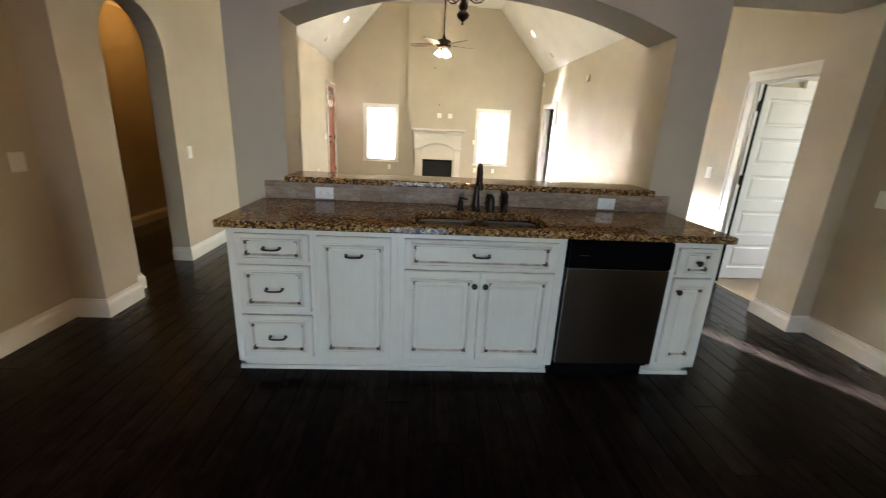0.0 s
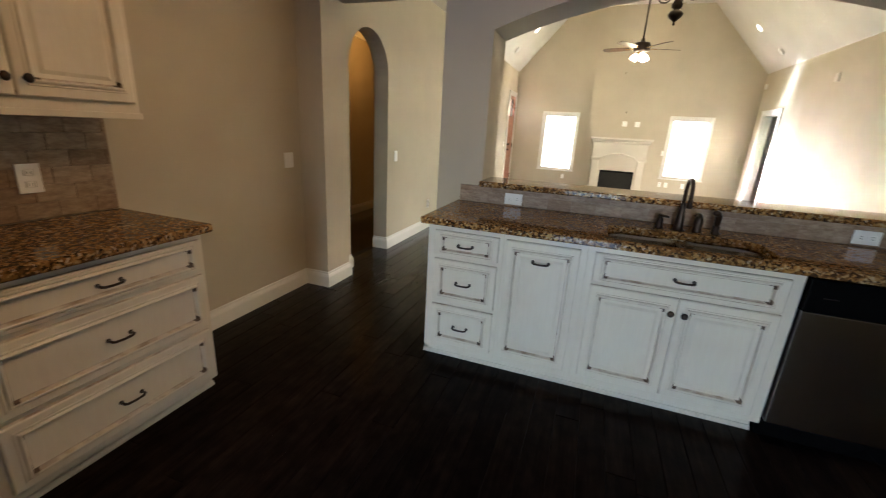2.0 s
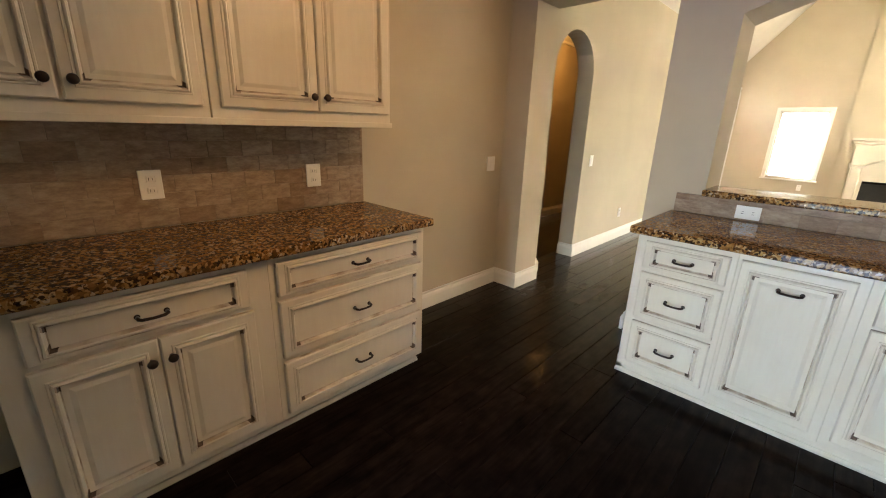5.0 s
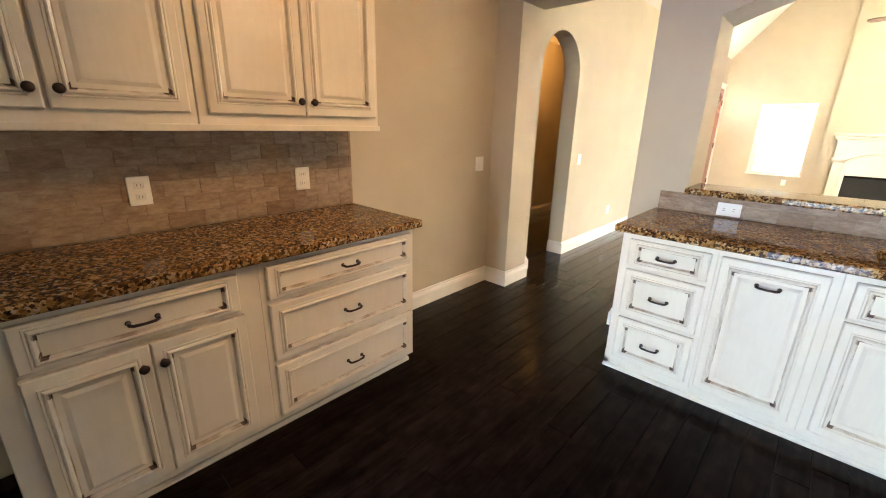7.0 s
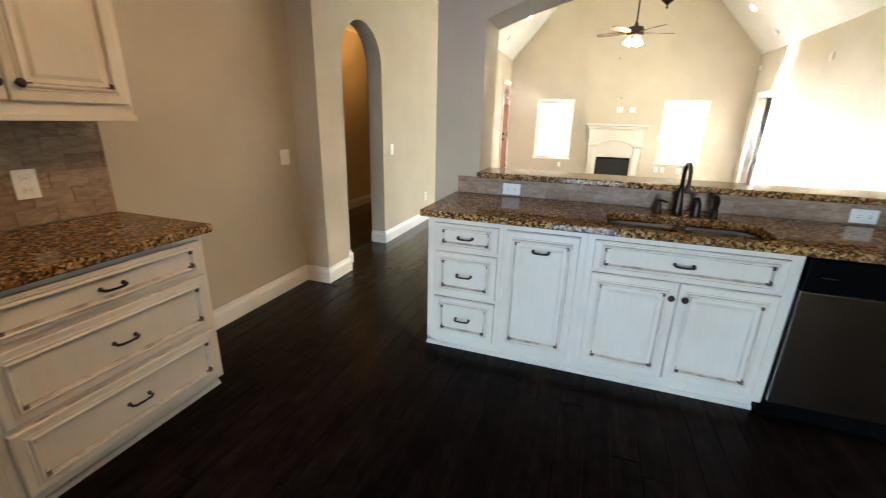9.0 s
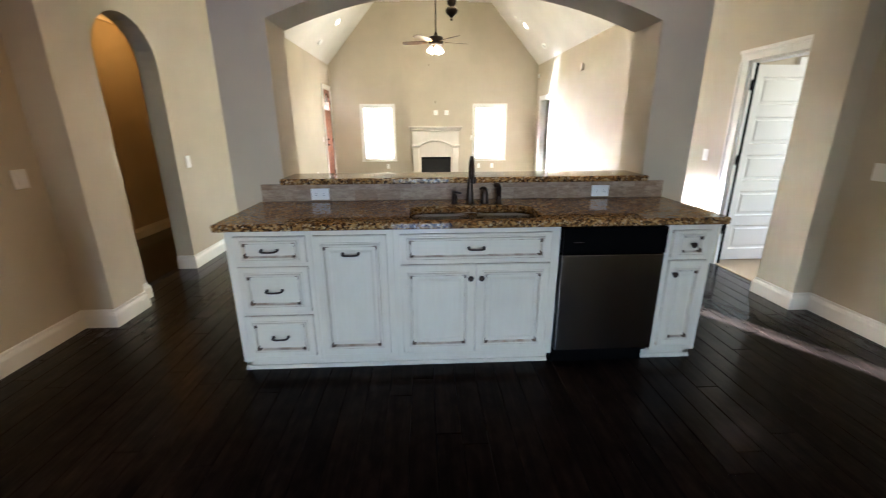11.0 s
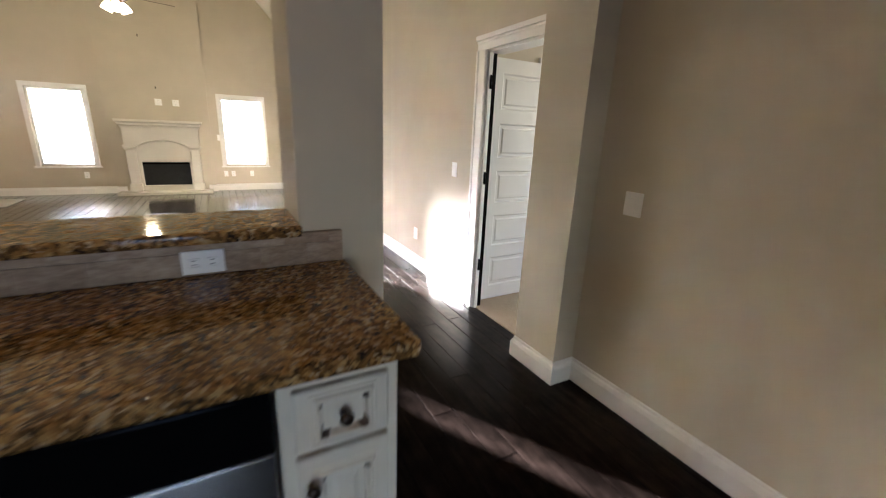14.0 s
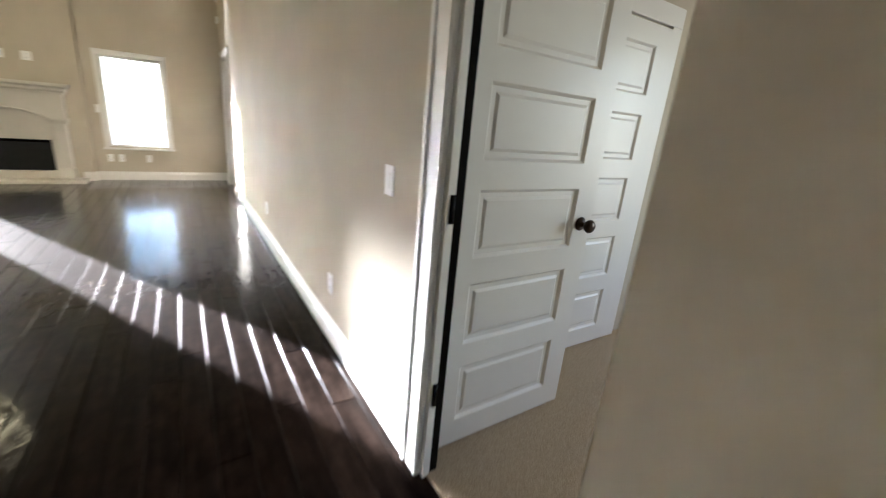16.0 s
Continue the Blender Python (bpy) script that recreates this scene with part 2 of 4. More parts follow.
def glow(name, tint, strength):
    m = material(name, 0.4, 0, (0.9, 0.85, 0.75))
    b = m.node_tree.nodes["Principled BSDF"]
    b.inputs["Emission Color"].default_value = (*tint, 1)
    b.inputs["Emission Strength"].default_value = strength
    return m


M_LIT = glow("lit_frosted_glass", (1.0, 0.80, 0.50), 0.32)
M_DOWN = glow("lit_downlight_lens", (1.0, 0.86, 0.62), 0.16)


# ---- building helpers ----
def thing(name, place, label, category, group="", kind="", turn=0.0):
    """An empty at a thing's base, in which its parts are built in local metres."""
    ob = new(name)
    ob.empty_display_size = 0.1
    ob.matrix_basis = pose(*place, 0, 0, turn)
    return tagged(ob, label, category, group, kind)


def mesh_of(name, bm, *mats):
    bmesh.ops.recalc_face_normals(bm, faces=bm.faces)
    me = bpy.data.meshes.new(name)
    bm.to_mesh(me)
    bm.free()
    for m in mats:
        me.materials.append(m)
    return me


def part(name, bm, mats, parent, label=""):
    mats = mats if isinstance(mats, (list, tuple)) else [mats]
    ob = new(name, mesh_of(name, bm, *mats))
    ob.parent = parent
    return tagged(ob, label)


def solid(name, bm, mats, label, category="", kind="", group=""):
    """A thing that is one mesh, built in world metres."""
    mats = mats if isinstance(mats, (list, tuple)) else [mats]
    return tagged(new(name, mesh_of(name, bm, *mats)), label, category, group, kind)


def box(x0, x1, y0, y1, z0, z1, bevel=0.0, segments=2, bm=None):
    made = bmesh.new()
    bmesh.ops.create_cube(made, size=1.0)
    for v in made.verts:
        v.co = ((x0 + x1) / 2 + v.co.x * (x1 - x0), (y0 + y1) / 2 + v.co.y * (y1 - y0), (z0 + z1) / 2 + v.co.z * (z1 - z0))
    if bevel:
        bmesh.ops.bevel(made, geom=made.edges[:], offset=bevel, segments=segments, profile=0.6, affect="EDGES")
    return join(bm, made)


def join(bm, made):
    if bm is None:
        return made
    me = bpy.data.meshes.new("joined")
    made.to_mesh(me)
    made.free()
    bm.from_mesh(me)
    bpy.data.meshes.remove(me)
    return bm


def lathe(profile, n=24, bm=None, at=(0, 0, 0), tilt=None):
    """A turned body from (radius, height) pairs."""
    made = bmesh.new()
    rings = []
    for r, z in profile:
        rings.append([made.verts.new((r * math.cos(2 * math.pi * k / n), r * math.sin(2 * math.pi * k / n), z)) for k in range(n)])
    for a, b in zip(rings, rings[1:]):
        for k in range(n):
            made.faces.new((a[k], a[(k + 1) % n], b[(k + 1) % n], b[k]))
    made.faces.new(rings[0][::-1])
    made.faces.new(rings[-1])
    for f in made.faces:
        f.smooth = True
    m = Matrix.Translation(at) @ (tilt if tilt else Matrix())
    bmesh.ops.transform(made, matrix=m, verts=made.verts)
    return join(bm, made)


def tube(points, radius, n=10, bm=None):
    """A round rod along points; radius is one number or one for each point."""
    made = bmesh.new()
    pts = [Vector(p) for p in points]
    radii = radius if isinstance(radius, (list, tuple)) else [radius] * len(pts)
    rings, side = [], None
    for i, p in enumerate(pts):
        way = (pts[min(i + 1, len(pts) - 1)] - pts[max(i - 1, 0)]).normalized()
        if side is None:
            side = way.orthogonal().normalized()
        side = (side - way * side.dot(way)).normalized()
        up = way.cross(side)
        rings.append([made.verts.new(p + radii[i] * (math.cos(2 * math.pi * k / n) * side + math.sin(2 * math.pi * k / n) * up)) for k in range(n)])
    for a, b in zip(rings, rings[1:]):
        for k in range(n):
            made.faces.new((a[k], a[(k + 1) % n], b[(k + 1) % n], b[k]))
    made.faces.new(rings[0][::-1])
    made.faces.new(rings[-1])
    for f in made.faces:
        f.smooth = True
    return join(bm, made)


def sweep(profile, path, bm=None):
    """A moulding: profile pairs (out, up) carried along corner points on a level path, out to the right of its way."""
    made = bmesh.new()
    pts = [Vector(p) for p in path]
    rings = []
    for i, p in enumerate(pts):
        a = (p - pts[i - 1]).normalized() if i else None
        b = (pts[i + 1] - p).normalized() if i + 1 < len(pts) else None
        na = Vector((a.y, -a.x, 0)) if a else None
        nb = Vector((b.y, -b.x, 0)) if b else None
        if na and nb:
            s = na + nb
            out = s / max(0.2, s.dot(na))
        else:
            out = na or nb
        rings.append([made.verts.new(p + out * o + Vector((0, 0, u))) for o, u in profile])
    n = len(profile)
    for a, b in zip(rings, rings[1:]):
        for k in range(n):
            made.faces.new((a[k], a[(k + 1) % n], b[(k + 1) % n], b[k]))
    made.faces.new(rings[0][::-1])
    made.faces.new(rings[-1])
    return join(bm, made)


def extrude_outline(points, axis, a, b, bm=None):
    """A slab from a closed outline. axis 'y': points are (x, z), from y = a to b; 'x': points are (y, z)."""
    made = bmesh.new()
    def place(p, d):
        return (p[0], d, p[1]) if axis == "y" else (d, p[0], p[1])
    front = [made.verts.new(place(p, a)) for p in points]
    back = [made.verts.new(place(p, b)) for p in points]
    n = len(points)
    for k in range(n):
        made.faces.new((front[k], front[(k + 1) % n], back[(k + 1) % n], back[k]))
    for ring in (front[::-1], back):
        f = made.faces.new(ring)
        f.normal_update()
        bmesh.ops.triangulate(made, faces=[f])
    return join(bm, made)


# ---- structure ----
XL, XK, XR = -2.36, -2.48, 3.0        # living left wall, kitchen left wall, right wall
Y0, Y1, YF, YB = 2.77, 3.12, 11.21, -6.0  # wall between kitchen and living room, far wall, kitchen back wall
KC = 2.75                              # kitchen ceiling
SPRING, RIDGE = 2.87, 4.28             # vaulted ceiling
VL, VR = -1.12, 1.74                   # edges of its flat strip
P0, P1, SILL, PSPR, PRISE = -0.92, 1.50, 1.03, 2.01, 0.24
HEAD = 2.30

# wall with the arched pass-through and the two side openings
def pass_arch():
    pts = []
    for k in range(25):
        u = -1 + 2 * k / 24
        pts.append(((P0 + P1) / 2 + u * (P1 - P0) / 2, PSPR + PRISE * (1 - u * u)))
    return pts


DIVIDER = "greige painted wall with an arched pass-through above the counter"
solid("wall_divider_west", extrude_outline([(-1.25, 0), (P0, 0), (P0, PSPR), (-1.25, PSPR)], "y", Y0, Y1), M_WALL, DIVIDER, kind="structure")
solid("wall_divider_east", extrude_outline([(P1, 0), (1.81, 0), (1.81, PSPR), (P1, PSPR)], "y", Y0, Y1), M_WALL, DIVIDER, kind="structure")
solid("wall_divider_base", extrude_outline([(P0, 0), (P1, 0), (P1, SILL), (P0, SILL)], "y", Y0, Y1), M_WALL, DIVIDER, kind="structure")
top = [(-1.25, PSPR)] + pass_arch() + [(1.81, PSPR), (1.81, HEAD), (2.85, HEAD), (2.85, 4.5), (-2.25, 4.5), (-2.25, HEAD), (-1.25, HEAD)]
solid("wall_divider", extrude_outline(top, "y", Y0, Y1), M_WALL, DIVIDER, kind="structure")

solid("wall_pier_west", box(XK - 0.2, -2.25, Y0 + 0.04, Y1 + 0.02, 0, 4.5), M_WALL, "greige painted pier beside the hall arch", kind="structure")
solid("wall_pier_east", box(2.85, XR + 0.2, Y0 + 0.04, Y1 + 0.04, 0, 4.5), M_WALL, "greige painted pier beside the bedroom door", kind="structure")

# kitchen walls
solid("wall_kitchen_west", box(XK - 0.14, XK, YB, Y0 + 0.1, 0, KC + 0.1), M_WALL, "greige painted kitchen wall beside the cabinets", kind="structure")
solid("wall_kitchen_east", box(XR, XR + 0.14, YB, Y0 + 0.1, 0, KC + 0.1), M_WALL, "greige painted kitchen wall with a switch", kind="structure")
bm = box(XK - 0.14, -0.88, YB - 0.14, YB, 0, 2.18)
box(0.68, XR + 0.14, YB - 0.14, YB, 0, 2.18, bm=bm)
box(XK - 0.14, XR + 0.14, YB - 0.14, YB, 2.18, KC + 0.1, bm=bm)
solid("wall_kitchen_south", bm, M_WALL, "greige painted kitchen wall with a glazed back door", kind="structure")
# unseen wall ends, added to keep the back door's daylight off the side cabinets
bm = box(XK, -1.15, -1.45, -1.30, 0, KC + 0.05)
box(1.55, XR, -1.45, -1.30, 0, KC + 0.05, bm=bm)
solid("wall_light_block", bm, M_WALL, "unseen plain greige wall ends added to block light from the back", kind="structure")
solid("ceiling_kitchen", box(XK - 0.2, XR + 0.2, YB - 0.2, Y0 + 0.02, KC, KC + 0.12), M_CEIL, "flat pale painted kitchen ceiling", kind="structure")

# living room walls: west with the arched hall doorway and the entry door
A0, A1, ASPR = 3.34, 4.09, 1.885
D0, D1, DH = 10.38, 11.08, 2.26
arch = [(A0 + 0.0, ASPR)] + [((A0 + A1) / 2 - math.cos(math.pi * k / 16) * (A1 - A0) / 2, ASPR + math.sin(math.pi * k / 16) * (A1 - A0) / 2) for k in range(1, 16)] + [(A1, ASPR)]
WT = 0.17
bm = extrude_outline([(Y1 - 0.02, 0), (A0, 0), (A0, ASPR), (Y1 - 0.02, ASPR)], "x", XL - WT, XL)
extrude_outline([(A1, 0), (D0, 0), (D0, ASPR), (A1, ASPR)], "x", XL - WT, XL, bm)
extrude_outline([(Y1 - 0.02, ASPR)] + arch + [(D0, ASPR), (D0, 3.1), (Y1 - 0.02, 3.1)], "x", XL - WT, XL, bm)
box(XL - WT, XL, D0, D1, DH, 3.1, bm=bm)
box(XL - WT, XL, D1, YF + 0.14, 0, 3.1, bm=bm)
# unseen outer block, added to trim the sun strip through the entry lites
box(XL - 0.22, XL - WT, D1, YF + 0.34, 0, 3.1, bm=bm)
solid("wall_west", bm, M_WALL, "greige painted wall with an arched doorway", kind="structure")

# east: bedroom door near the kitchen, second doorway near the far corner
B0, B1, BH = 3.14, 3.90, 1.945
E0, E1, EH = 9.95, 10.75, 2.0
bm = box(XR, XR + 0.13, Y1 - 0.02, B0, 0, 3.1)
box(XR, XR + 0.13, B0, 4.02, BH, 3.1, bm=bm)
box(XR, XR + 0.13, 4.02, E0, 0, 3.1, bm=bm)
box(XR, XR + 0.13, E0, E1, EH, 3.1, bm=bm)
box(XR, XR + 0.13, E1, YF + 0.14, 0, 3.1, bm=bm)
solid("wall_east", bm, M_WALL, "greige painted wall crossed by a patch of low sun", kind="structure")

# far gable wall with two windows
W = ((-1.56, -0.79), (1.38, 2.15))
WZ0, WZ1 = 0.53, 1.87
# unseen extra wall depth: the reveals cut the sun off before the bedroom carpet
bm = box(XL - 0.2, XR + 0.2, YF, YF + 0.59, 0, WZ0)
for x0, x1 in ((XL - 0.2, W[0][0]), (W[0][1], W[1][0]), (W[1][1], XR + 0.2)):
    box(x0, x1, YF, YF + 0.59, WZ0, WZ1, bm=bm)
box(XL - 0.2, XR + 0.2, YF, YF + 0.59, WZ1, 4.6, bm=bm)
solid("wall_north", bm, M_WALL, "tall greige gable wall with two bright windows", kind="structure")
solid("wall_chimney_breast", box(-0.50, 1.16, YF - 0.10, YF, 0, RIDGE), M_WALL, "shallow greige chimney breast behind the mantel", kind="structure")
bm = extrude_outline([(XL - 0.17, SPRING - 0.19), (XL, SPRING), (VL, RIDGE), (VR, RIDGE), (XR, SPRING), (XR + 0.17, SPRING - 0.19), (XR + 0.17, SPRING + 0.1), (VR + 0.08, RIDGE + 0.15), (VL - 0.08, RIDGE + 0.15), (XL - 0.17, SPRING + 0.1)], "y", Y1, YF + 0.02)
solid("ceiling_living", bm, M_CEIL, "pale vaulted ceiling with a flat ridge strip", kind="structure")

# hall behind the arch
HX = -3.72
bm = box(HX - 0.12, HX, 2.2, 4.22, 0, 2.75)
box(HX - 0.12, HX, 4.22, 4.93, 2.05, 2.75, bm=bm)
box(HX - 0.12, HX, 4.93, 8.2, 0, 2.75, bm=bm)
solid("wall_hall", bm, M_WALL, "greige hall wall in warm lamplight", kind="structure")
bm = box(HX - 0.12, XL - WT + 0.02, 2.08, 2.2, 0, 2.75)
box(HX - 0.12, XL - WT + 0.02, 8.2, 8.32, 0, 2.75, bm=bm)
box(HX - 0.9, HX - 0.8, 3.9, 5.4, 0, 2.75, bm=bm)
box(HX - 0.8, HX - 0.12, 3.9, 4.0, 0, 2.75, bm=bm)
box(HX - 0.8, HX - 0.12, 5.3, 5.4, 0, 2.75, bm=bm)
solid("wall_hall_ends", bm, M_WALL, "greige end walls of the hall", kind="structure")
solid("ceiling_hall", box(HX - 0.9, XL - WT + 0.02, 2.08, 8.32, 2.70, 2.82), M_CEIL, "flat hall ceiling", kind="structure")

# bedroom behind the east door
bm = box(XR + 0.1, 6.4, 1.2, 1.32, 0, 2.75)
box(XR + 0.13, 6.4, 4.36, 4.48, 0, 2.75, bm=bm)
for y0, y1, z0, z1 in ((1.2, 2.0, 0, 2.75), (3.2, 4.48, 0, 2.75), (2.0, 3.2, 0, 0.7), (2.0, 3.2, 2.1, 2.75)):
    box(6.3, 6.42, y0, y1, z0, z1, bm=bm)
solid("wall_bedroom", bm, M_WALL, "greige bedroom walls behind the open door", kind="structure")
solid("ceiling_bedroom", box(XR + 0.1, 6.5, 1.1, 4.5, 2.7, 2.8), M_CEIL, "flat bedroom ceiling", kind="structure")
solid("carpet", box(XR + 0.02, 6.4, 1.2, 4.4, -0.03, 0.008), M_CARPET, "beige cut-pile bedroom carpet", kind="structure")
bm = box(XR + 0.1, XR + 1.6, 9.0, 9.1, 0, 2.5)
box(XR + 1.5, XR + 1.6, 9.0, 11.4, 0, 2.5, bm=bm)
box(XR + 0.1, XR + 1.6, 11.3, 11.4, 0, 2.5, bm=bm)
box(XR + 0.1, XR + 1.6, 9.0, 11.4, 2.4, 2.5, bm=bm)
solid("wall_side_hall", bm, M_WALL, "dim greige side hall beyond the far doorway", kind="structure")
solid("subfloor", box(HX - 0.9, XR + 1.6, YB - 0.1, YF + 0.1, -0.12, -0.012), M_SUBFLOOR, "dark floor deck under the planks", kind="structure")
solid("ground", box(-400, 400, -400, 400, -0.5, -0.45), painted("dry_lawn", (0.16, 0.15, 0.07), 0.95, 0.3, 3), "dry lawn around the house", kind="structure")

# baseboards
BP = [(0, 0), (0.020, 0), (0.020, 0.092), (0.013, 0.110), (0.006, 0.118), (0.006, 0.132), (0, 0.136)]
def baseboard(path):
    solid("baseboard", sweep(BP, [(x, y, 0) for x, y in path]), M_TRIM, "white painted baseboard with a moulded top", kind="structure")


baseboard([(XK, 1.30), (XK, Y0 + 0.04), (-2.25, Y0 + 0.04), (-2.25, Y1 + 0.02), (XL, Y1 + 0.02), (XL, A0), (XL - WT, A0)])
baseboard([(XL - WT, A1), (XL, A1), (XL, D0 - 0.09)])
baseboard([(XL, YF), (-0.50, YF), (-0.50, YF - 0.1), (-0.36, YF - 0.1)])
baseboard([(1.02, YF - 0.1), (1.16, YF - 0.1), (1.16, YF), (XR, YF), (XR, E1 + 0.09)])
baseboard([(XR, E0 - 0.09), (XR, B1 + 0.125)])
baseboard([(XR, B0 - 0.0), (XR - 0.0, Y1 + 0.04), (2.85, Y1 + 0.04), (2.85, Y0 + 0.04), (XR, Y0 + 0.04), (XR, 1.30)])
baseboard([(-1.25, 2.74), (-1.25, Y1), (1.81, Y1), (1.81, 2.74)][::-1])
baseboard([(HX, 5.05), (HX, 8.2)])
baseboard([(HX, 2.2), (HX, 4.10)])
solid("trim_crown", sweep([(0, 0), (0.02, 0), (0.03, 0.03), (0.075, 0.075), (0.085, 0.11), (0, 0.11)], [(HX, 2.2, 2.59), (HX, 8.2, 2.59)]), M_TRIM, "painted crown moulding along the hall ceiling", kind="structure")


def casing(name, wall_x, side, y0, y1, head, label, deep=0.13, w=0.115, top=0.085):
    """Door casing on a wall that runs along y; side is the way it faces."""
    t = thing(name, (wall_x, (y0 + y1) / 2, 0), label, "door frame", kind="structure")
    d = 0.02
    for a in (-1, 1):
        yo = a * (y1 - y0) / 2
        lo, hi = sorted((yo + a * 0.004, yo + a * (w + 0.004)))
        b = box(*sorted((0, side * d)), lo, hi, 0, head, 0.004)
        mid = yo + a * 0.094
        box(*sorted((side * d * 0.8, side * (d + 0.008))), *sorted((mid, mid + a * 0.024)), 0, head, 0.004, bm=b)
        box(*sorted((side * d * 0.8, side * (d + 0.004))), *sorted((yo + a * 0.010, yo + a * 0.022)), 0, head, 0.002, bm=b)
        part("side_casing", b, M_TRIM, t)
        part("jamb", box(*sorted((-side * deep, 0)), *sorted((yo + a * (0.10 if deep < 0.1 else 0), yo - a * 0.018)), 0, head, 0.002), M_TRIM, t)
    b = box(*sorted((0, side * d)), -(y1 - y0) / 2 - w, (y1 - y0) / 2 + w, head, head + top, 0.004)
    box(*sorted((0, side * (d + 0.012))), -(y1 - y0) / 2 - w - 0.012, (y1 - y0) / 2 + w + 0.012, head + top - 0.02, head + top + 0.012, 0.005, bm=b)
    box(*sorted((0, side * (d + 0.006))), -(y1 - y0) / 2 - w, (y1 - y0) / 2 + w, head + top * 0.55, head + top * 0.72, 0.003, bm=b)
    part("head_casing", b, M_TRIM, t)
    part("head_jamb", box(*sorted((-side * 0.13, 0)), -(y1 - y0) / 2, (y1 - y0) / 2, head - 0.018, head, 0.002), M_TRIM, t)
    return t


bedroom_frame = casing("door_frame_bedroom", XR, -1, B0, B1, BH, "white moulded casing of the bedroom doorway", 0.03)
# black strip added for the shade in the gap between jamb and leaf
part("gap_shade", box(0.0305, 0.066, 0.3665, 0.440, 0.01, 1.925, 0.002), M_BLACK, bedroom_frame, "black strip standing in for the shade of the hinge gap")
casing("door_frame_side_hall", XR, -1, E0, E1, EH, "white casing of the far doorway")
casing("door_frame_entry", XL, 1, D0, D1, DH, "white casing round the wooden entry door", w=0.08)
casing("door_frame_hall", HX, 1, 4.22, 4.93, 2.05, "white casing of a hall doorway")


# ---- cabinets ----
def panel_front(w, h, door=True):
    """A drawer or door front facing -y, lower left at the origin: frame, applied bead, groove and raised field."""
    made = bmesh.new()
    fx = min(0.040, 0.2 * w)
    fz = 0.020 if h < 0.2 else 0.036 if h < 0.3 else 0.045
    rings = [(0, 0.0, 0.0), (0, 0.0, -0.016), (0, 0.005, -0.021), (1, -0.009, -0.021), (1, -0.007, -0.0245), (1, -0.002, -0.0245), (1, 0.0, -0.022), (1, 0.003, -0.029), (1, 0.008, -0.032), (1, 0.013, -0.029), (1, 0.017, -0.0125), (1, 0.021, -0.0125)]
    if door and min(w, h) > 0.2:
        rings += [(1, 0.036, -0.0125), (1, 0.050, -0.0190)]
    loops = []
    for framed, inset, y in rings:
        ix, iz = inset + framed * fx, inset + framed * fz
        x0, x1, z0, z1 = ix, w - ix, iz, h - iz
        e = min(0.018, (x1 - x0) / 4, (z1 - z0) / 4)
        pts = [(x0, z0), (x0 + e, z0), (x1 - e, z0), (x1, z0), (x1, z0 + e), (x1, z1 - e), (x1, z1), (x1 - e, z1), (x0 + e, z1), (x0, z1), (x0, z1 - e), (x0, z0 + e)]
        loops.append([made.verts.new((x, y, z)) for x, z in pts])
    n = 12
    corner = {0, 2, 3, 5, 6, 8, 9, 11}
    for r, (a, b) in enumerate(zip(loops, loops[1:])):
        for k in range(n):
            face = made.faces.new((a[k], a[(k + 1) % n], b[(k + 1) % n], b[k]))
            upright = k in (4, 10)
            if r in (9, 10):
                face.material_index = 2 if k in corner else 0 if upright and r == 9 else 1
            elif r == 8 and k in corner:
                face.material_index = 1
            elif r in (0, 5) and not upright:
                face.material_index = 1
    made.faces.new(loops[-1])
    made.faces.new(loops[0][::-1])
    return made


FRONT_MATS = [M_CAB, M_GLAZE, M_GLAZE_DARK]


def pull(parent, x, z, y=-0.021, width=0.082):
    bm = tube([(x - width / 2, y, z), (x - width / 2, y - 0.022, z - 0.002), (x - width * 0.38, y - 0.028, z - 0.004), (x, y - 0.030, z - 0.005), (x + width * 0.38, y - 0.028, z - 0.004), (x + width / 2, y - 0.022, z - 0.002), (x + width / 2, y, z)], [0.006, 0.006, 0.0055, 0.005, 0.0055, 0.006, 0.006], 8)
    for s in (-1, 1):
        lathe([(0.009, 0), (0.009, 0.003), (0.006, 0.005)], 12, bm, (x + s * width / 2, y, z), Matrix.Rotation(radians(90), 4, "X"))
    return part("pull_handle", bm, M_BRONZE, parent, "dark bronze bar pull")


def knob(parent, x, z, y=-0.021):
    bm = lathe([(0.008, 0), (0.006, 0.006), (0.006, 0.012), (0.014, 0.018), (0.0165, 0.024), (0.014, 0.030), (0.006, 0.033)], 16, None, (x, y, z), Matrix.Rotation(radians(90), 4, "X"))
    return part("knob", bm, M_BRONZE, parent, "round dark bronze knob")


def front(parent, kind, x, z, w, h, grip=None, hinge=None):
    bm = panel_front(w, h, kind == "door")
    bmesh.ops.translate(bm, vec=(x, 0, z), verts=bm.verts)
    ob = part(kind, bm, FRONT_MATS, parent)
    if grip == "pull":
        pull(ob, x + w / 2, z + h / 2)
    elif grip == "top_pull":
        pull(ob, x + w / 2, z + h - 0.10, -0.0185)
    elif grip == "knob":
        knob(ob, x + w / 2, z + h / 2)
    elif grip == "knob_left":
        knob(ob, x + 0.028, z + h - 0.075 if hinge != "low" else z + 0.06)
    elif grip == "knob_right":
        knob(ob, x + w - 0.028, z + h - 0.075 if hinge != "low" else z + 0.06)
    return ob


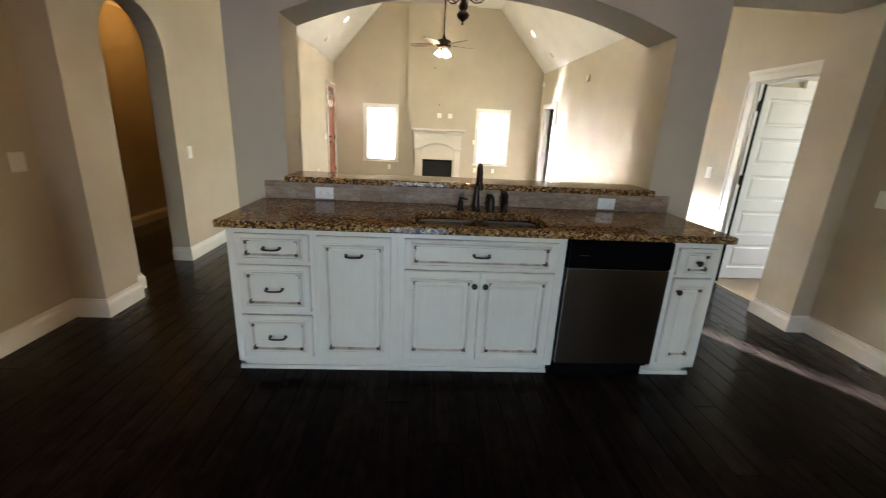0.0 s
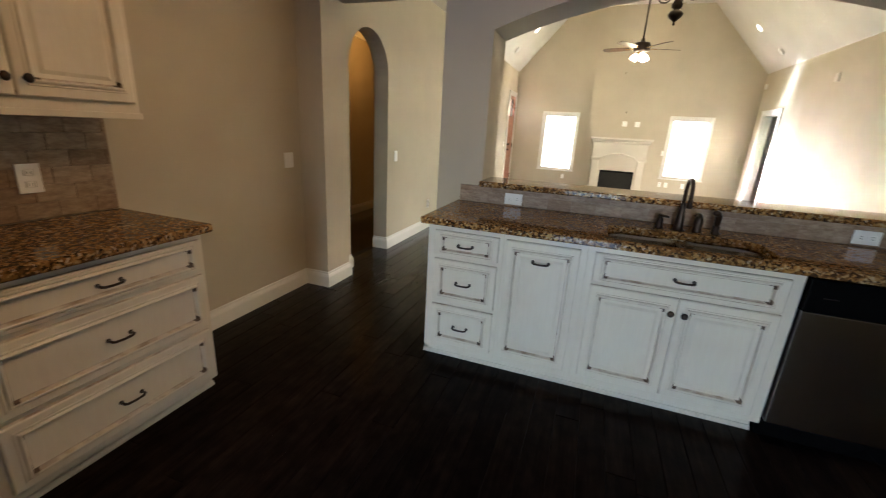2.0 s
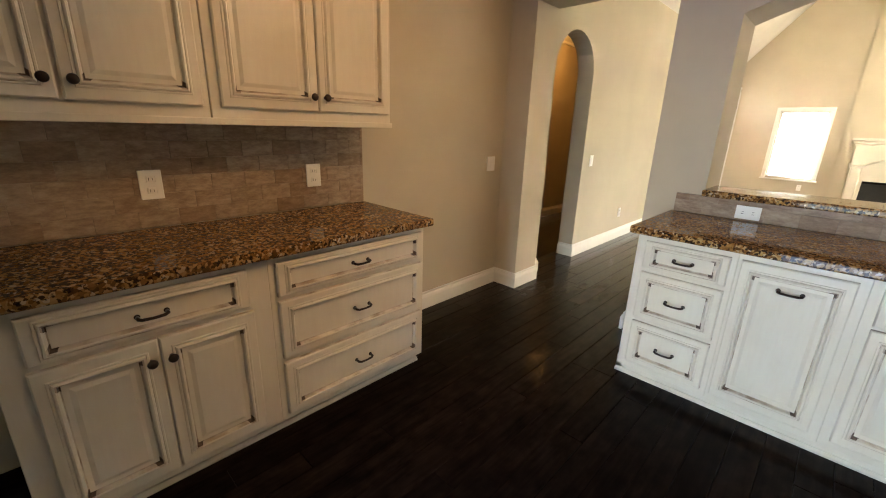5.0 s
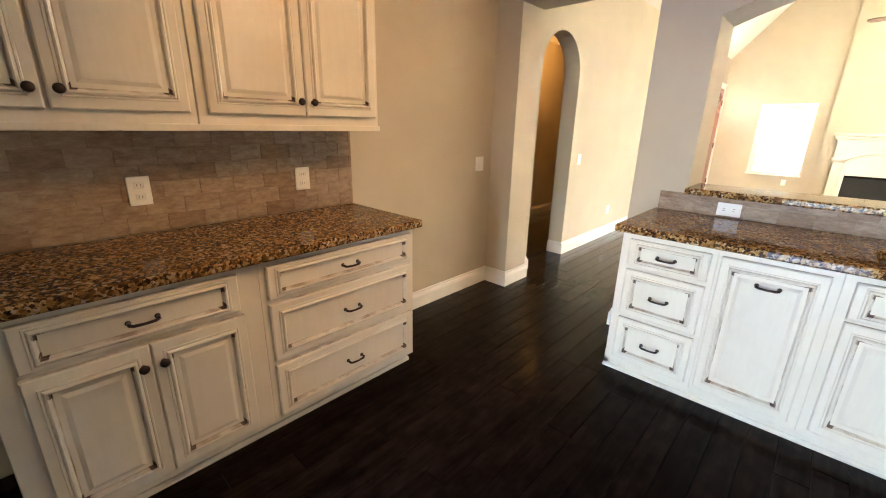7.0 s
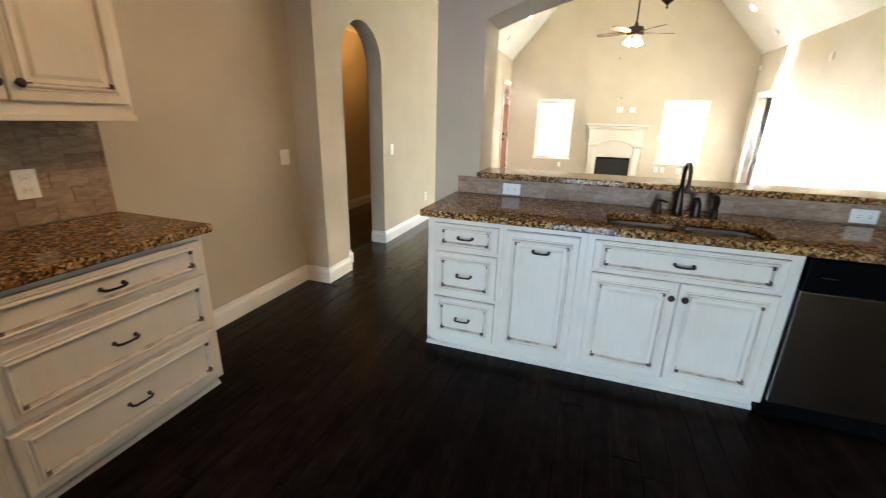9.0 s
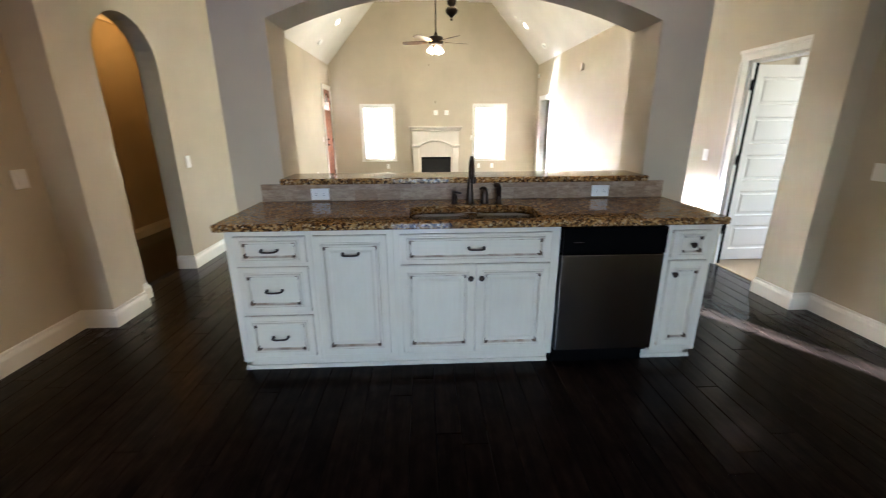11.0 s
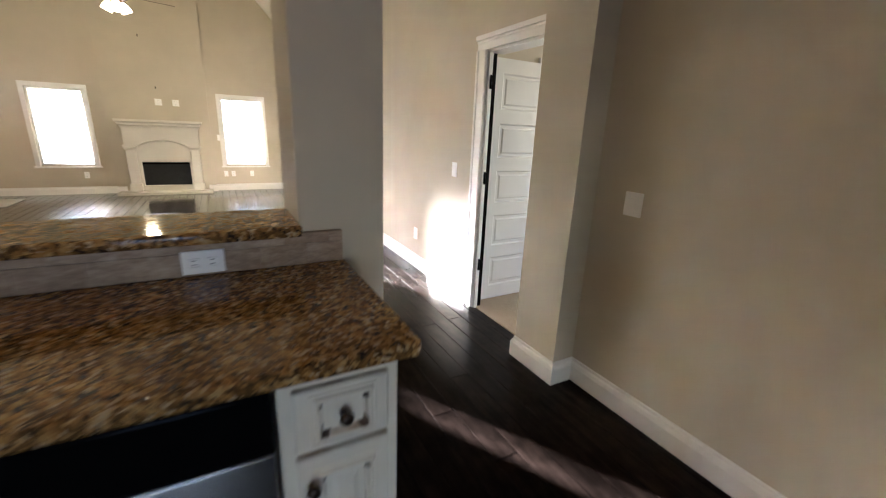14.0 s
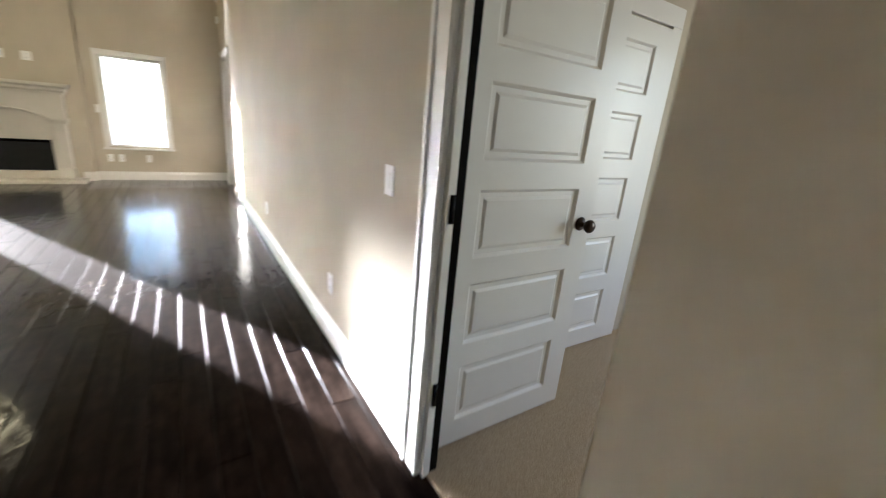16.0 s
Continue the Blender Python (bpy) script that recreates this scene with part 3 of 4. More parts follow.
def base_cabinet(name, place, turn, w, depth, fronts, label, group, side_mat=None, ends=(0, 0), open_top=False):
    t = thing(name, place, label, "cabinet", group, turn=turn)
    body = box(0, w, 0, depth, 0.095, 0.60 if open_top else 0.873, 0.0025, 1)
    if open_top:
        box(0, w, 0, 0.02, 0.598, 0.873, bm=body)
        box(0, w, depth - 0.02, depth, 0.598, 0.873, bm=body)
    part("body", body, [side_mat or M_CAB], t)
    bm = box(-ends[0], w + ends[1], 0.085, 0.105, 0.0, 0.10)
    sweep([(0, 0), (0.016, 0), (0.016, 0.010), (0.008, 0.022), (0, 0.022)], [(-ends[0], 0.085, 0), (w + ends[1], 0.085, 0)], bm)
    for a, e in ((0, ends[0]), (w, ends[1])):
        if e:
            box(*sorted((a, a + (e if a else -e))), 0.085, depth, 0.0, 0.10, bm=bm)
    part("toe_kick", bm, M_CAB, t, "cream base moulding at the floor")
    for spec in fronts:
        front(t, *spec)
    return t


G_ISL = "cabinets under the sink counter"
YI = 2.122
base_cabinet("drawer_cabinet", (-1.045, YI, 0), 0, 0.445, 0.61, [
    ("drawer", 0.045, 0.698, 0.375, 0.145, "pull"), ("drawer", 0.045, 0.412, 0.375, 0.262, "pull"), ("drawer", 0.045, 0.135, 0.375, 0.253, "pull")],
    "cream glazed cabinet with three stacked drawers", G_ISL, ends=(0.03, 0))
base_cabinet("pull_out_cabinet", (-0.60, YI, 0), 0, 0.435, 0.61, [("door", 0.015, 0.135, 0.385, 0.708, "top_pull")],
    "cream glazed cabinet with one tall pull-out door", G_ISL)
base_cabinet("sink_cabinet", (-0.165, YI, 0), 0, 0.905, 0.61, [
    ("drawer", 0.035, 0.685, 0.82, 0.158, "pull"), ("door", 0.035, 0.135, 0.408, 0.535, "knob_right"), ("door", 0.447, 0.135, 0.408, 0.535, "knob_left")],
    "cream glazed sink cabinet with two doors", G_ISL, open_top=True)
base_cabinet("narrow_cabinet", (1.335, YI, 0), 0, 0.275, 0.61, [
    ("drawer", 0.030, 0.685, 0.215, 0.155, "knob"), ("door", 0.030, 0.135, 0.215, 0.532, "knob_left")],
    "narrow cream cabinet with a small drawer and door", G_ISL, ends=(0, 0.03))

# dishwasher
t = thing("dishwasher", (1.0375, YI, 0), "stainless steel dishwasher with a black control strip", "dishwasher")
part("tub", box(-0.29, 0.29, 0.02, 0.58, 0.09, 0.868), M_BLACK, t)
bm = box(-0.287, 0.287, -0.024, 0.02, 0.125, 0.712, 0.006, 3)
part("door_panel", bm, M_STEEL, t, "brushed stainless door")
bm = box(-0.287, 0.287, -0.030, 0.02, 0.716, 0.866, 0.007, 3)
box(-0.235, -0.175, -0.0315, -0.029, 0.770, 0.773, bm=bm)
part("control_panel", bm, M_BLACK, t, "glossy black control strip")
part("badge", box(-0.232, -0.178, -0.0318, -0.0302, 0.783, 0.787), M_BRONZE, t)
part("toe_panel", box(-0.287, 0.287, 0.06, 0.08, 0.0, 0.115), M_BLACK, t)


def granite_slab(name, x0, x1, y0, y1, z0, z1, label):
    """Polished slab with a rounded edge."""
    bm = box(x0, x1, y0, y1, z0, z1)
    long_edges = [e for e in bm.edges if abs(e.verts[0].co.z - e.verts[1].co.z) < 1e-5]
    upright = [e for e in bm.edges if e not in long_edges]
    bmesh.ops.bevel(bm, geom=upright, offset=0.012, segments=3, profile=0.5, affect="EDGES")
    rim = [e for e in bm.edges if abs(e.verts[0].co.z - e.verts[1].co.z) < 1e-5 and len(e.link_faces) == 2 and abs(e.link_faces[0].normal.z - e.link_faces[1].normal.z) > 0.5]
    bmesh.ops.bevel(bm, geom=rim, offset=0.009, segments=3, profile=0.5, affect="EDGES")
    return solid(name, bm, M_GRANITE, label, "worktop")


# sink counter with a cut-out for the bowls
SX0, SX1, SY0, SY1 = -0.08, 0.66, 2.138, 2.500
def rounded(x0, x1, y0, y1, r, n=6):
    pts = []
    for cx, cy, a in ((x1 - r, y1 - r, 0), (x0 + r, y1 - r, 90), (x0 + r, y0 + r, 180), (x1 - r, y0 + r, 270)):
        pts += [(cx + r * math.cos(radians(a + 90 * k / n)), cy + r * math.sin(radians(a + 90 * k / n))) for k in range(n + 1)]
    return pts


def slab_with_hole(outer, inner, z0, z1, edge=0.008):
    """outer and inner outlines with the same count of points, both counter-clockwise."""
    made = bmesh.new()
    def ring(pts, z, grow=0.0):
        cx = sum(p[0] for p in pts) / len(pts)
        cy = sum(p[1] for p in pts) / len(pts)
        return [made.verts.new((x + (grow if x > cx else -grow), y + (grow if y > cy else -grow), z)) for x, y in pts]
    o = [ring(outer, z1, -edge), ring(outer, z1 - edge * 0.3, -edge * 0.3), ring(outer, z1 - edge), ring(outer, z0 + edge), ring(outer, z0 + edge * 0.3, -edge * 0.3), ring(outer, z0, -edge)]
    i = [ring(inner, z0), ring(inner, z1 - 0.004), ring(inner, z1, 0.004)]
    seq = o + i
    n = len(outer)
    for a, b in zip(seq, seq[1:] + seq[:1]):
        for k in range(n):
            made.faces.new((a[k], a[(k + 1) % n], b[(k + 1) % n], b[k]))
    return made


bm = slab_with_hole(rounded(-1.085, 1.655, 2.078, 2.765, 0.012), rounded(SX0, SX1, SY0, SY1, 0.09), 0.875, 0.915)
solid("sink_worktop", bm, M_GRANITE, "polished brown granite counter with a sink cut-out", "worktop")

# double bowl sink
t = thing("sink", ((SX0 + SX1) / 2, (SY0 + SY1) / 2, 0.875), "stainless undermount sink with two bowls", "sink")
def bowl(x0, x1, y0, y1, deep):
    made = bmesh.new()
    seq = []
    for inset, z, r in ((-0.008, 0.0, 0.09), (0.0, -0.001, 0.085), (0.004, -0.03, 0.08), (0.014, -deep + 0.03, 0.07), (0.045, -deep, 0.05), (0.12, -deep - 0.004, 0.03)):
        seq.append([made.verts.new((x, y, z)) for x, y in rounded(x0 + inset, x1 - inset, y0 + inset, y1 - inset, r)])
    for a, b in zip(seq, seq[1:]):
        for k in range(len(a)):
            f = made.faces.new((a[k], a[(k + 1) % len(a)], b[(k + 1) % len(a)], b[k]))
            f.smooth = True
    made.faces.new(seq[-1])
    return made


hw, hd = (SX1 - SX0) / 2, (SY1 - SY0) / 2
part("bowl", bowl(-hw - 0.006, -0.012, -hd - 0.002, hd + 0.006, 0.20), M_SINK, t)
part("bowl", bowl(0.012, hw + 0.006, -hd - 0.002, hd + 0.006, 0.20), M_SINK, t)
part("divider", box(-0.020, 0.020, -hd - 0.006, hd + 0.006, -0.022, -0.002, 0.006, 3), M_SINK, t)
for x in (-hw / 2, hw / 2):
    part("drain", lathe([(0.045, 0), (0.045, 0.004), (0.03, 0.002), (0.028, 0.0)], 20, None, (x, 0, -0.203)), M_STEEL, t)

# faucet and its companions
FY = 2.575
t = thing("faucet", (0.295, FY, 0.915), "dark bronze gooseneck kitchen faucet", "faucet")
part("base", lathe([(0.031, 0), (0.031, 0.007), (0.026, 0.012), (0.024, 0.03), (0.021, 0.07), (0.017, 0.11), (0.0135, 0.145), (0.015, 0.15), (0.0125, 0.156)], 20), M_BRONZE, t)
arc = [(0, 0, 0.15), (0, -0.001, 0.19)] + [(0, -0.075 + 0.075 * math.cos(radians(a)), 0.215 + 0.080 * math.sin(radians(a))) for a in range(0, 181, 12)] + [(0, -0.151, 0.195)]
part("spout", tube(arc, [0.0105] * len(arc), 12), M_BRONZE, t)
part("spray_head", lathe([(0.015, 0), (0.016, 0.008), (0.014, 0.030), (0.010, 0.050)], 16, None, (0, -0.151, 0.150)), M_BRONZE, t)
t = thing("soap_dispenser", (0.197, FY, 0.915), "short dark bronze soap dispenser", "soap dispenser")
part("body", lathe([(0.024, 0), (0.023, 0.008), (0.017, 0.016), (0.018, 0.040), (0.016, 0.055), (0.010, 0.062), (0.010, 0.078), (0.004, 0.082)], 16), M_BRONZE, t)
part("nozzle", tube([(-0.008, 0, 0.073), (0.012, -0.014, 0.076), (0.040, -0.030, 0.072)], [0.009, 0.008, 0.006], 8), M_BRONZE, t)
t = thing("mixer_valve", (0.388, FY, 0.915), "dark bronze lever handle beside the faucet", "valve")
part("base", lathe([(0.028, 0), (0.027, 0.008), (0.022, 0.03), (0.024, 0.055), (0.021, 0.080), (0.012, 0.095)], 18), M_BRONZE, t)
part("lever", tube([(0.004, 0, 0.082), (-0.004, -0.008, 0.100), (-0.022, -0.030, 0.106), (-0.036, -0.055, 0.102)], [0.016, 0.013, 0.008, 0.006], 8), M_BRONZE, t)
t = thing("side_sprayer", (0.478, FY, 0.915), "dark bronze side sprayer in its holder", "sprayer")
part("holder", lathe([(0.027, 0), (0.025, 0.008), (0.018, 0.016), (0.016, 0.030), (0.019, 0.048)], 16), M_BRONZE, t)
part("spray_head", tube([(0, 0, 0.04), (0, 0, 0.080), (-0.003, -0.006, 0.105), (-0.014, -0.022, 0.122), (-0.032, -0.044, 0.124)], [0.014, 0.017, 0.019, 0.017, 0.012], 12), M_BRONZE, t)

# raised bar in the pass-through
granite_slab("bar_worktop", P0 + 0.004, P1 - 0.004, 2.665, 3.00, SILL + 0.003, SILL + 0.041, "polished brown granite bar in the pass-through")

# left and right runs
G_L = "cabinets along the kitchen wall"
XFL = -1.89
base_cabinet("door_cabinet", (XFL, -0.275, 0), 90, 0.775, 0.58, [
    ("drawer", 0.07, 0.69, 0.62, 0.152, "pull"), ("door", 0.065, 0.13, 0.315, 0.54, "knob_right"), ("door", 0.384, 0.13, 0.318, 0.54, "knob_left")],
    "cream glazed cabinet with a drawer over two doors", G_L, ends=(0, 0))
base_cabinet("drawer_cabinet", (XFL, 0.50, 0), 90, 0.845, 0.58, [
    ("drawer", 0.028, 0.695, 0.79, 0.148, "pull"), ("drawer", 0.028, 0.408, 0.79, 0.265, "pull"), ("drawer", 0.028, 0.128, 0.79, 0.258, "pull")],
    "wide cream glazed cabinet with three drawers", G_L, ends=(0, 0.03))
granite_slab("wall_worktop", XK + 0.008, -1.835, -0.255, 1.372, 0.875, 0.915, "polished brown granite counter on the wall cabinets")
XFR = 2.425
base_cabinet("drawer_cabinet", (XFR, 1.355, 0), -90, 0.315, 0.57, [
    ("drawer", 0.03, 0.695, 0.255, 0.148, "pull"), ("drawer", 0.03, 0.408, 0.255, 0.265, "pull"), ("drawer", 0.03, 0.128, 0.255, 0.258, "pull")],
    "small cream cabinet with three drawers and raw wood side", G_L, ends=(0.03, 0))
part("side_panel", box(0.3155, 0.3195, 0.004, 0.57, 0.0, 0.872), M_RAWWOOD, scene.objects["drawer_cabinet.002"], "raw brown wood side")
granite_slab("wall_worktop", 2.37, XR - 0.008, 1.035, 1.385, 0.875, 0.915, "short polished brown granite counter")


def wall_cabinet(place, turn, w, depth, h, label, doors):
    t = thing("wall_cabinet", place, label, "cabinet", "wall cabinets", turn=turn)
    part("body", box(0, w, 0, depth, 0, h, 0.0025, 1), M_CAB, t)
    bm = box(-0.006, w + 0.006, -0.008, 0.012, -0.004, 0.022, 0.003)
    part("light_rail", bm, M_CAB, t)
    bm = sweep([(0, 0), (0.012, 0.0), (0.03, 0.03), (0.055, 0.07), (0.055, 0.085), (0, 0.085)], [(0, 0, h), (w, 0, h)])
    part("crown", bm, M_CAB, t)
    for (x, dw, grip) in doors:
        front(t, "door", x, 0.062, dw, h - 0.10, grip, "low")
    return t


XU = -2.125
wall_cabinet((XU, 0.445, 1.368), 90, 0.865, 0.345, 1.0, "cream glazed wall cabinet with two doors", [(0.035, 0.405, "knob_right"), (0.447, 0.392, "knob_left")])
wall_cabinet((XU, -0.43, 1.368), 90, 0.87, 0.345, 1.0, "cream glazed wall cabinet beside its twin", [(0.045, 0.40, "knob_right"), (0.457, 0.388, "knob_left")])
wall_cabinet((2.645, 1.365, 1.335), -90, 0.33, 0.345, 1.03, "narrow cream glazed wall cabinet", [(0.03, 0.27, "knob_right")])


# ---- plates ----
def plate(name, place, turn, kind, label, w=0.075, h=0.118, group="wall plates"):
    """A plate facing -y before its turn, centred on its place."""
    t = thing(name, place, label, "switch" if kind == "switch" else "outlet", group, turn=turn)
    part("cover_plate", box(-w / 2, w / 2, -0.007, 0, -h / 2, h / 2, 0.003, 2), M_PLATE, t)
    n = max(1, round(w / 0.075)) if w > h * 0.8 and kind == "switch" else 1
    for k in range(n):
        cx = (k - (n - 1) / 2) * 0.046
        if kind == "switch":
            part("rocker", box(cx - 0.016, cx + 0.016, -0.0105, -0.006, -0.033, 0.033, 0.002), M_PLATE, t)
        elif kind == "flat":
            for s in (-1, 1):
                ob = part("socket", box(s * 0.025 - 0.017, s * 0.025 + 0.017, -0.009, -0.006, -0.014, 0.014, 0.004), M_PLATE, t)
                slots = box(s * 0.025 - 0.006, s * 0.025 + 0.006, -0.0098, -0.0085, -0.0075, -0.0055)
                part("slot", box(s * 0.025 - 0.005, s * 0.025 + 0.005, -0.0098, -0.0085, 0.0055, 0.0075, bm=slots), M_BLACK, ob)
        else:
            for s in (-1, 1):
                bm = box(-0.017, 0.017, -0.009, -0.006, s * 0.025 - 0.014, s * 0.025 + 0.014, 0.004)
                ob = part("socket", bm, M_PLATE, t)
                slots = box(-0.0075, -0.0055, -0.0098, -0.0085, s * 0.025 - 0.006, s * 0.025 + 0.006)
                part("slot", box(0.0055, 0.0075, -0.0098, -0.0085, s * 0.025 - 0.005, s * 0.025 + 0.005, bm=slots), M_BLACK, ob)
    return t


for x in (-0.682, 1.203):
    plate("outlet", (x, 2.735, 0.963), 0, "flat", "white outlet set lengthwise in the tile splash", 0.118, 0.075)
plate("outlet", (XK + 0.0125, 0.27, 1.105), 90, "socket", "white outlet on the travertine splash", 0.085, 0.125)
plate("outlet", (XK + 0.0125, 1.03, 1.098), 90, "socket", "white outlet on the travertine splash", 0.085, 0.125)
plate("outlet", (XR - 0.0125, 1.31, 1.075), -90, "socket", "white outlet on the tile beside the counter", 0.085, 0.125)
plate("light_switch", (XK, 2.655, 1.09), 90, "switch", "white double switch on the kitchen wall", 0.10, 0.118)
plate("light_switch", (XR, 2.575, 1.085), -90, "switch", "white double switch on the greige wall", 0.095, 0.115)
plate("light_switch", (XL, 4.29, 1.06), 90, "switch", "white switch beside the arched doorway")
plate("outlet", (XL, 5.33, 0.35), 90, "socket", "white outlet low on the wall")
plate("light_switch", (XR, 4.30, 1.085), -90, "switch", "white switch beside the bedroom door")
plate("outlet", (XR, 5.05, 0.36), -90, "socket", "white outlet low on the living room wall")
plate("outlet", (XR, 7.15, 0.36), -90, "socket", "white outlet low on the living room wall")
plate("outlet", (XL, 9.3, 0.36), 90, "socket", "white outlet low on the wall")
plate("light_switch", (XL, 10.12, 1.1), 90, "switch", "white switch beside the entry door")
for x, z, kind in ((1.30, 1.09, "switch"), (1.36, 0.35, "socket"), (1.50, 0.35, "socket"), (1.86, 0.35, "socket"), (-0.95, 0.35, "socket")):
    plate("outlet" if kind == "socket" else "light_switch", (x, YF, z), 0, kind, "white plate on the far wall near a window")
for x in (0.34, 0.62):
    plate("outlet", (x, YF - 0.10, 1.72), 0, "socket", "white plate above the mantel", 0.11, 0.118)
t = thing("wall_speaker", (XR, 8.1, 2.43), "small beige box high on the wall", "sensor", turn=-90)
part("case", box(-0.05, 0.05, -0.03, 0, -0.06, 0.06, 0.006), M_STONE, t)
t = thing("motion_sensor", (XR, 11.05, 2.60), "small white sensor high in the corner", "sensor", turn=-90)
part("case", box(-0.03, 0.03, -0.04, 0, -0.05, 0.05, 0.01), M_PLATE, t)

for x, z in ((0.17, 2.86), (0.33, 1.99)):
    t = thing("cable_stub", (x, YF - 0.10, z), "short dark cable end on the chimney breast", "cable")
    part("wire", tube([(0, 0, 0.0), (0.004, -0.03, 0.004), (0.0, -0.045, -0.03)], 0.009, 6), M_BLACK, t)

# ---- doors ----
def panel_door(name, place, turn, w, h, label, panels, mat, knob_side=1, knob_z=0.93):
    """A leaf with recessed panels, hinge at the origin, reaching along +x; panels: (x0, x1, z0, z1)."""
    t = thing(name, place, label, "door", turn=turn)
    th = 0.036
    xs = sorted({0.0, w, *[p[0] for p in panels], *[p[1] for p in panels]})
    zs = sorted({0.0, h, *[p[2] for p in panels], *[p[3] for p in panels]})
    made = bmesh.new()
    for a, b in zip(xs, xs[1:]):
        for c, d in zip(zs, zs[1:]):
            if any(p[0] <= a and b <= p[1] and p[2] <= c and d <= p[3] for p in panels):
                continue
            box(a, b, -th / 2, th / 2, c, d, bm=made)
    bmesh.ops.remove_doubles(made, verts=made.verts, dist=1e-5)
    inner = [f for f in made.faces if len([e for e in f.edges if len(e.link_faces) > 2]) == 4]
    bmesh.ops.delete(made, geom=inner, context="FACES_ONLY")
    part("leaf", made, mat, t)
    for x0, x1, z0, z1 in panels:
        p = bmesh.new()
        for s in (-1, 1):
            seq = []
            for i, y in ((0, th / 2), (0.004, th / 2 - 0.003), (0.012, th / 2 - 0.012), (0.030, th / 2 - 0.012), (0.042, th / 2 - 0.006)):
                seq.append([p.verts.new((x, s * y, z)) for x, z in ((x0 + i, z0 + i), (x1 - i, z0 + i), (x1 - i, z1 - i), (x0 + i, z1 - i))])
            for a, b in zip(seq, seq[1:]):
                for k in range(4):
                    p.faces.new((a[k], a[(k + 1) % 4], b[(k + 1) % 4], b[k]))
            p.faces.new(seq[-1])
        part("panel", p, mat, t)
    kx = w - 0.07 if knob_side > 0 else 0.07
    for s in (-1, 1):
        b = lathe([(0.030, 0), (0.030, 0.006), (0.012, 0.010), (0.011, 0.030), (0.024, 0.038), (0.030, 0.052), (0.024, 0.064), (0.008, 0.068)], 18, None, (kx, s * th / 2, knob_z), Matrix.Rotation(radians(90 * (1 if s < 0 else -1)), 4, "X"))
        part("door_knob", b, M_BRONZE, t, "dark bronze round door knob")
    return t


five = [(0.115, 0.645, 0.115 + k * 0.357, 0.115 + k * 0.357 + 0.255) for k in range(5)]
DL = panel_door("door_bedroom", (XR + 0.075, 3.985, 0.02), 1.0, 0.76, 1.90, "white five-panel door standing wide open", five, M_TRIM)
for z in (1.735, 1.06, 0.375):
    t = thing("hinge", (XR + 0.028, 3.888, z), "black door hinge on the white jamb", "hinge", "hinges of the bedroom door")
    part("knuckle", lathe([(0.009, -0.046), (0.009, 0.046)], 12, None, (-0.010, -0.008, 0)), M_BLACK, t)
    part("hinge_leaf", box(-0.012, 0.028, -0.004, 0.011, -0.044, 0.044, 0.002), M_BLACK, t)
panel_door("door_hall", (HX - 0.06, 4.235, 0.01), 90, 0.68, 2.03, "closed white hall door in warm lamplight", [(0.10, 0.58, 0.14 + k * 0.37, 0.41 + k * 0.37) for k in range(5)], M_TRIM)
panel_door("door_closet", (3.91, 4.335, 0.02), 0, 0.78, 1.90, "closed white five-panel closet door", five, M_TRIM, -1)
t = thing("door_frame_closet", (4.31, 4.36, 0), "white casing of the closet door", "door frame", kind="structure")
for s in (-1, 1):
    part("side_casing", box(*sorted((s * 0.385, s * 0.475)), -0.03, 0.0, 0, 1.94, 0.004), M_TRIM, t)
part("head_casing", box(-0.475, 0.475, -0.03, 0, 1.94, 2.04, 0.004), M_TRIM, t)

# entry door: planked wood with an arched lite of six panes at the top
DW = D1 - D0
t = thing("door_entry", (XL - 0.012, (D0 + D1) / 2, 0.01), "red-brown stained plank entry door with arched glass lites", "door", turn=90)
h = DH - 0.022
LW, LZ0, LZ1, LZ2 = DW / 2 - 0.085, 1.76, 2.07, 2.17
part("leaf", box(-DW / 2, DW / 2, -0.022, 0.022, 0, LZ0, 0.003), M_CHERRY, t)
lite_arch = [(-LW + 2 * LW * k / 12, LZ1 + (LZ2 - LZ1) * (1 - (2 * k / 12 - 1) ** 2)) for k in range(13)]
part("top_rail", extrude_outline([(-LW, h)] + lite_arch + [(LW, h)], "y", -0.022, 0.022), M_CHERRY, t)
for s in (-1, 1):
    part("stile", box(*sorted((s * LW, s * DW / 2)), -0.022, 0.022, LZ0, h, 0.003), M_CHERRY, t)
for k in range(4):
    x = -LW + k * LW / 2
    part("plank", box(x + 0.003, x + LW / 2 - 0.003, -0.027, -0.021, 0.12, LZ0 - 0.10, 0.003), M_CHERRY, t)
for x in (-LW / 3, LW / 3):
    part("glazing_bar", box(x - 0.009, x + 0.009, -0.016, 0.016, LZ0, LZ2 - 0.012), M_BRONZE, t)
part("glazing_bar", box(-LW, LW, -0.015, 0.015, 1.95, 1.968), M_BRONZE, t)
g = part("pane", box(-LW, LW, -0.003, 0.003, LZ0, LZ2), M_GLASS, t)
g.visible_shadow = False
for z in (0.95, 1.08):
    part("door_knob", lathe([(0.028, 0), (0.028, 0.006), (0.011, 0.012), (0.022, 0.035), (0.026, 0.05), (0.01, 0.06)], 16, None, (-DW / 2 + 0.06, -0.022, z), Matrix.Rotation(radians(90), 4, "X")), M_BRONZE, t)
for z in (0.25, 1.05, 1.95):
    part("hinge", box(DW / 2 - 0.03, DW / 2 + 0.006, -0.036, -0.02, z - 0.055, z + 0.055, 0.003), M_BLACK, t)
solid("door_mat", box(-2.28, -1.72, 9.95, 10.75, 0.001, 0.014, 0.004), M_MAT, "pale door mat on the dark floor by the entry", "mat")

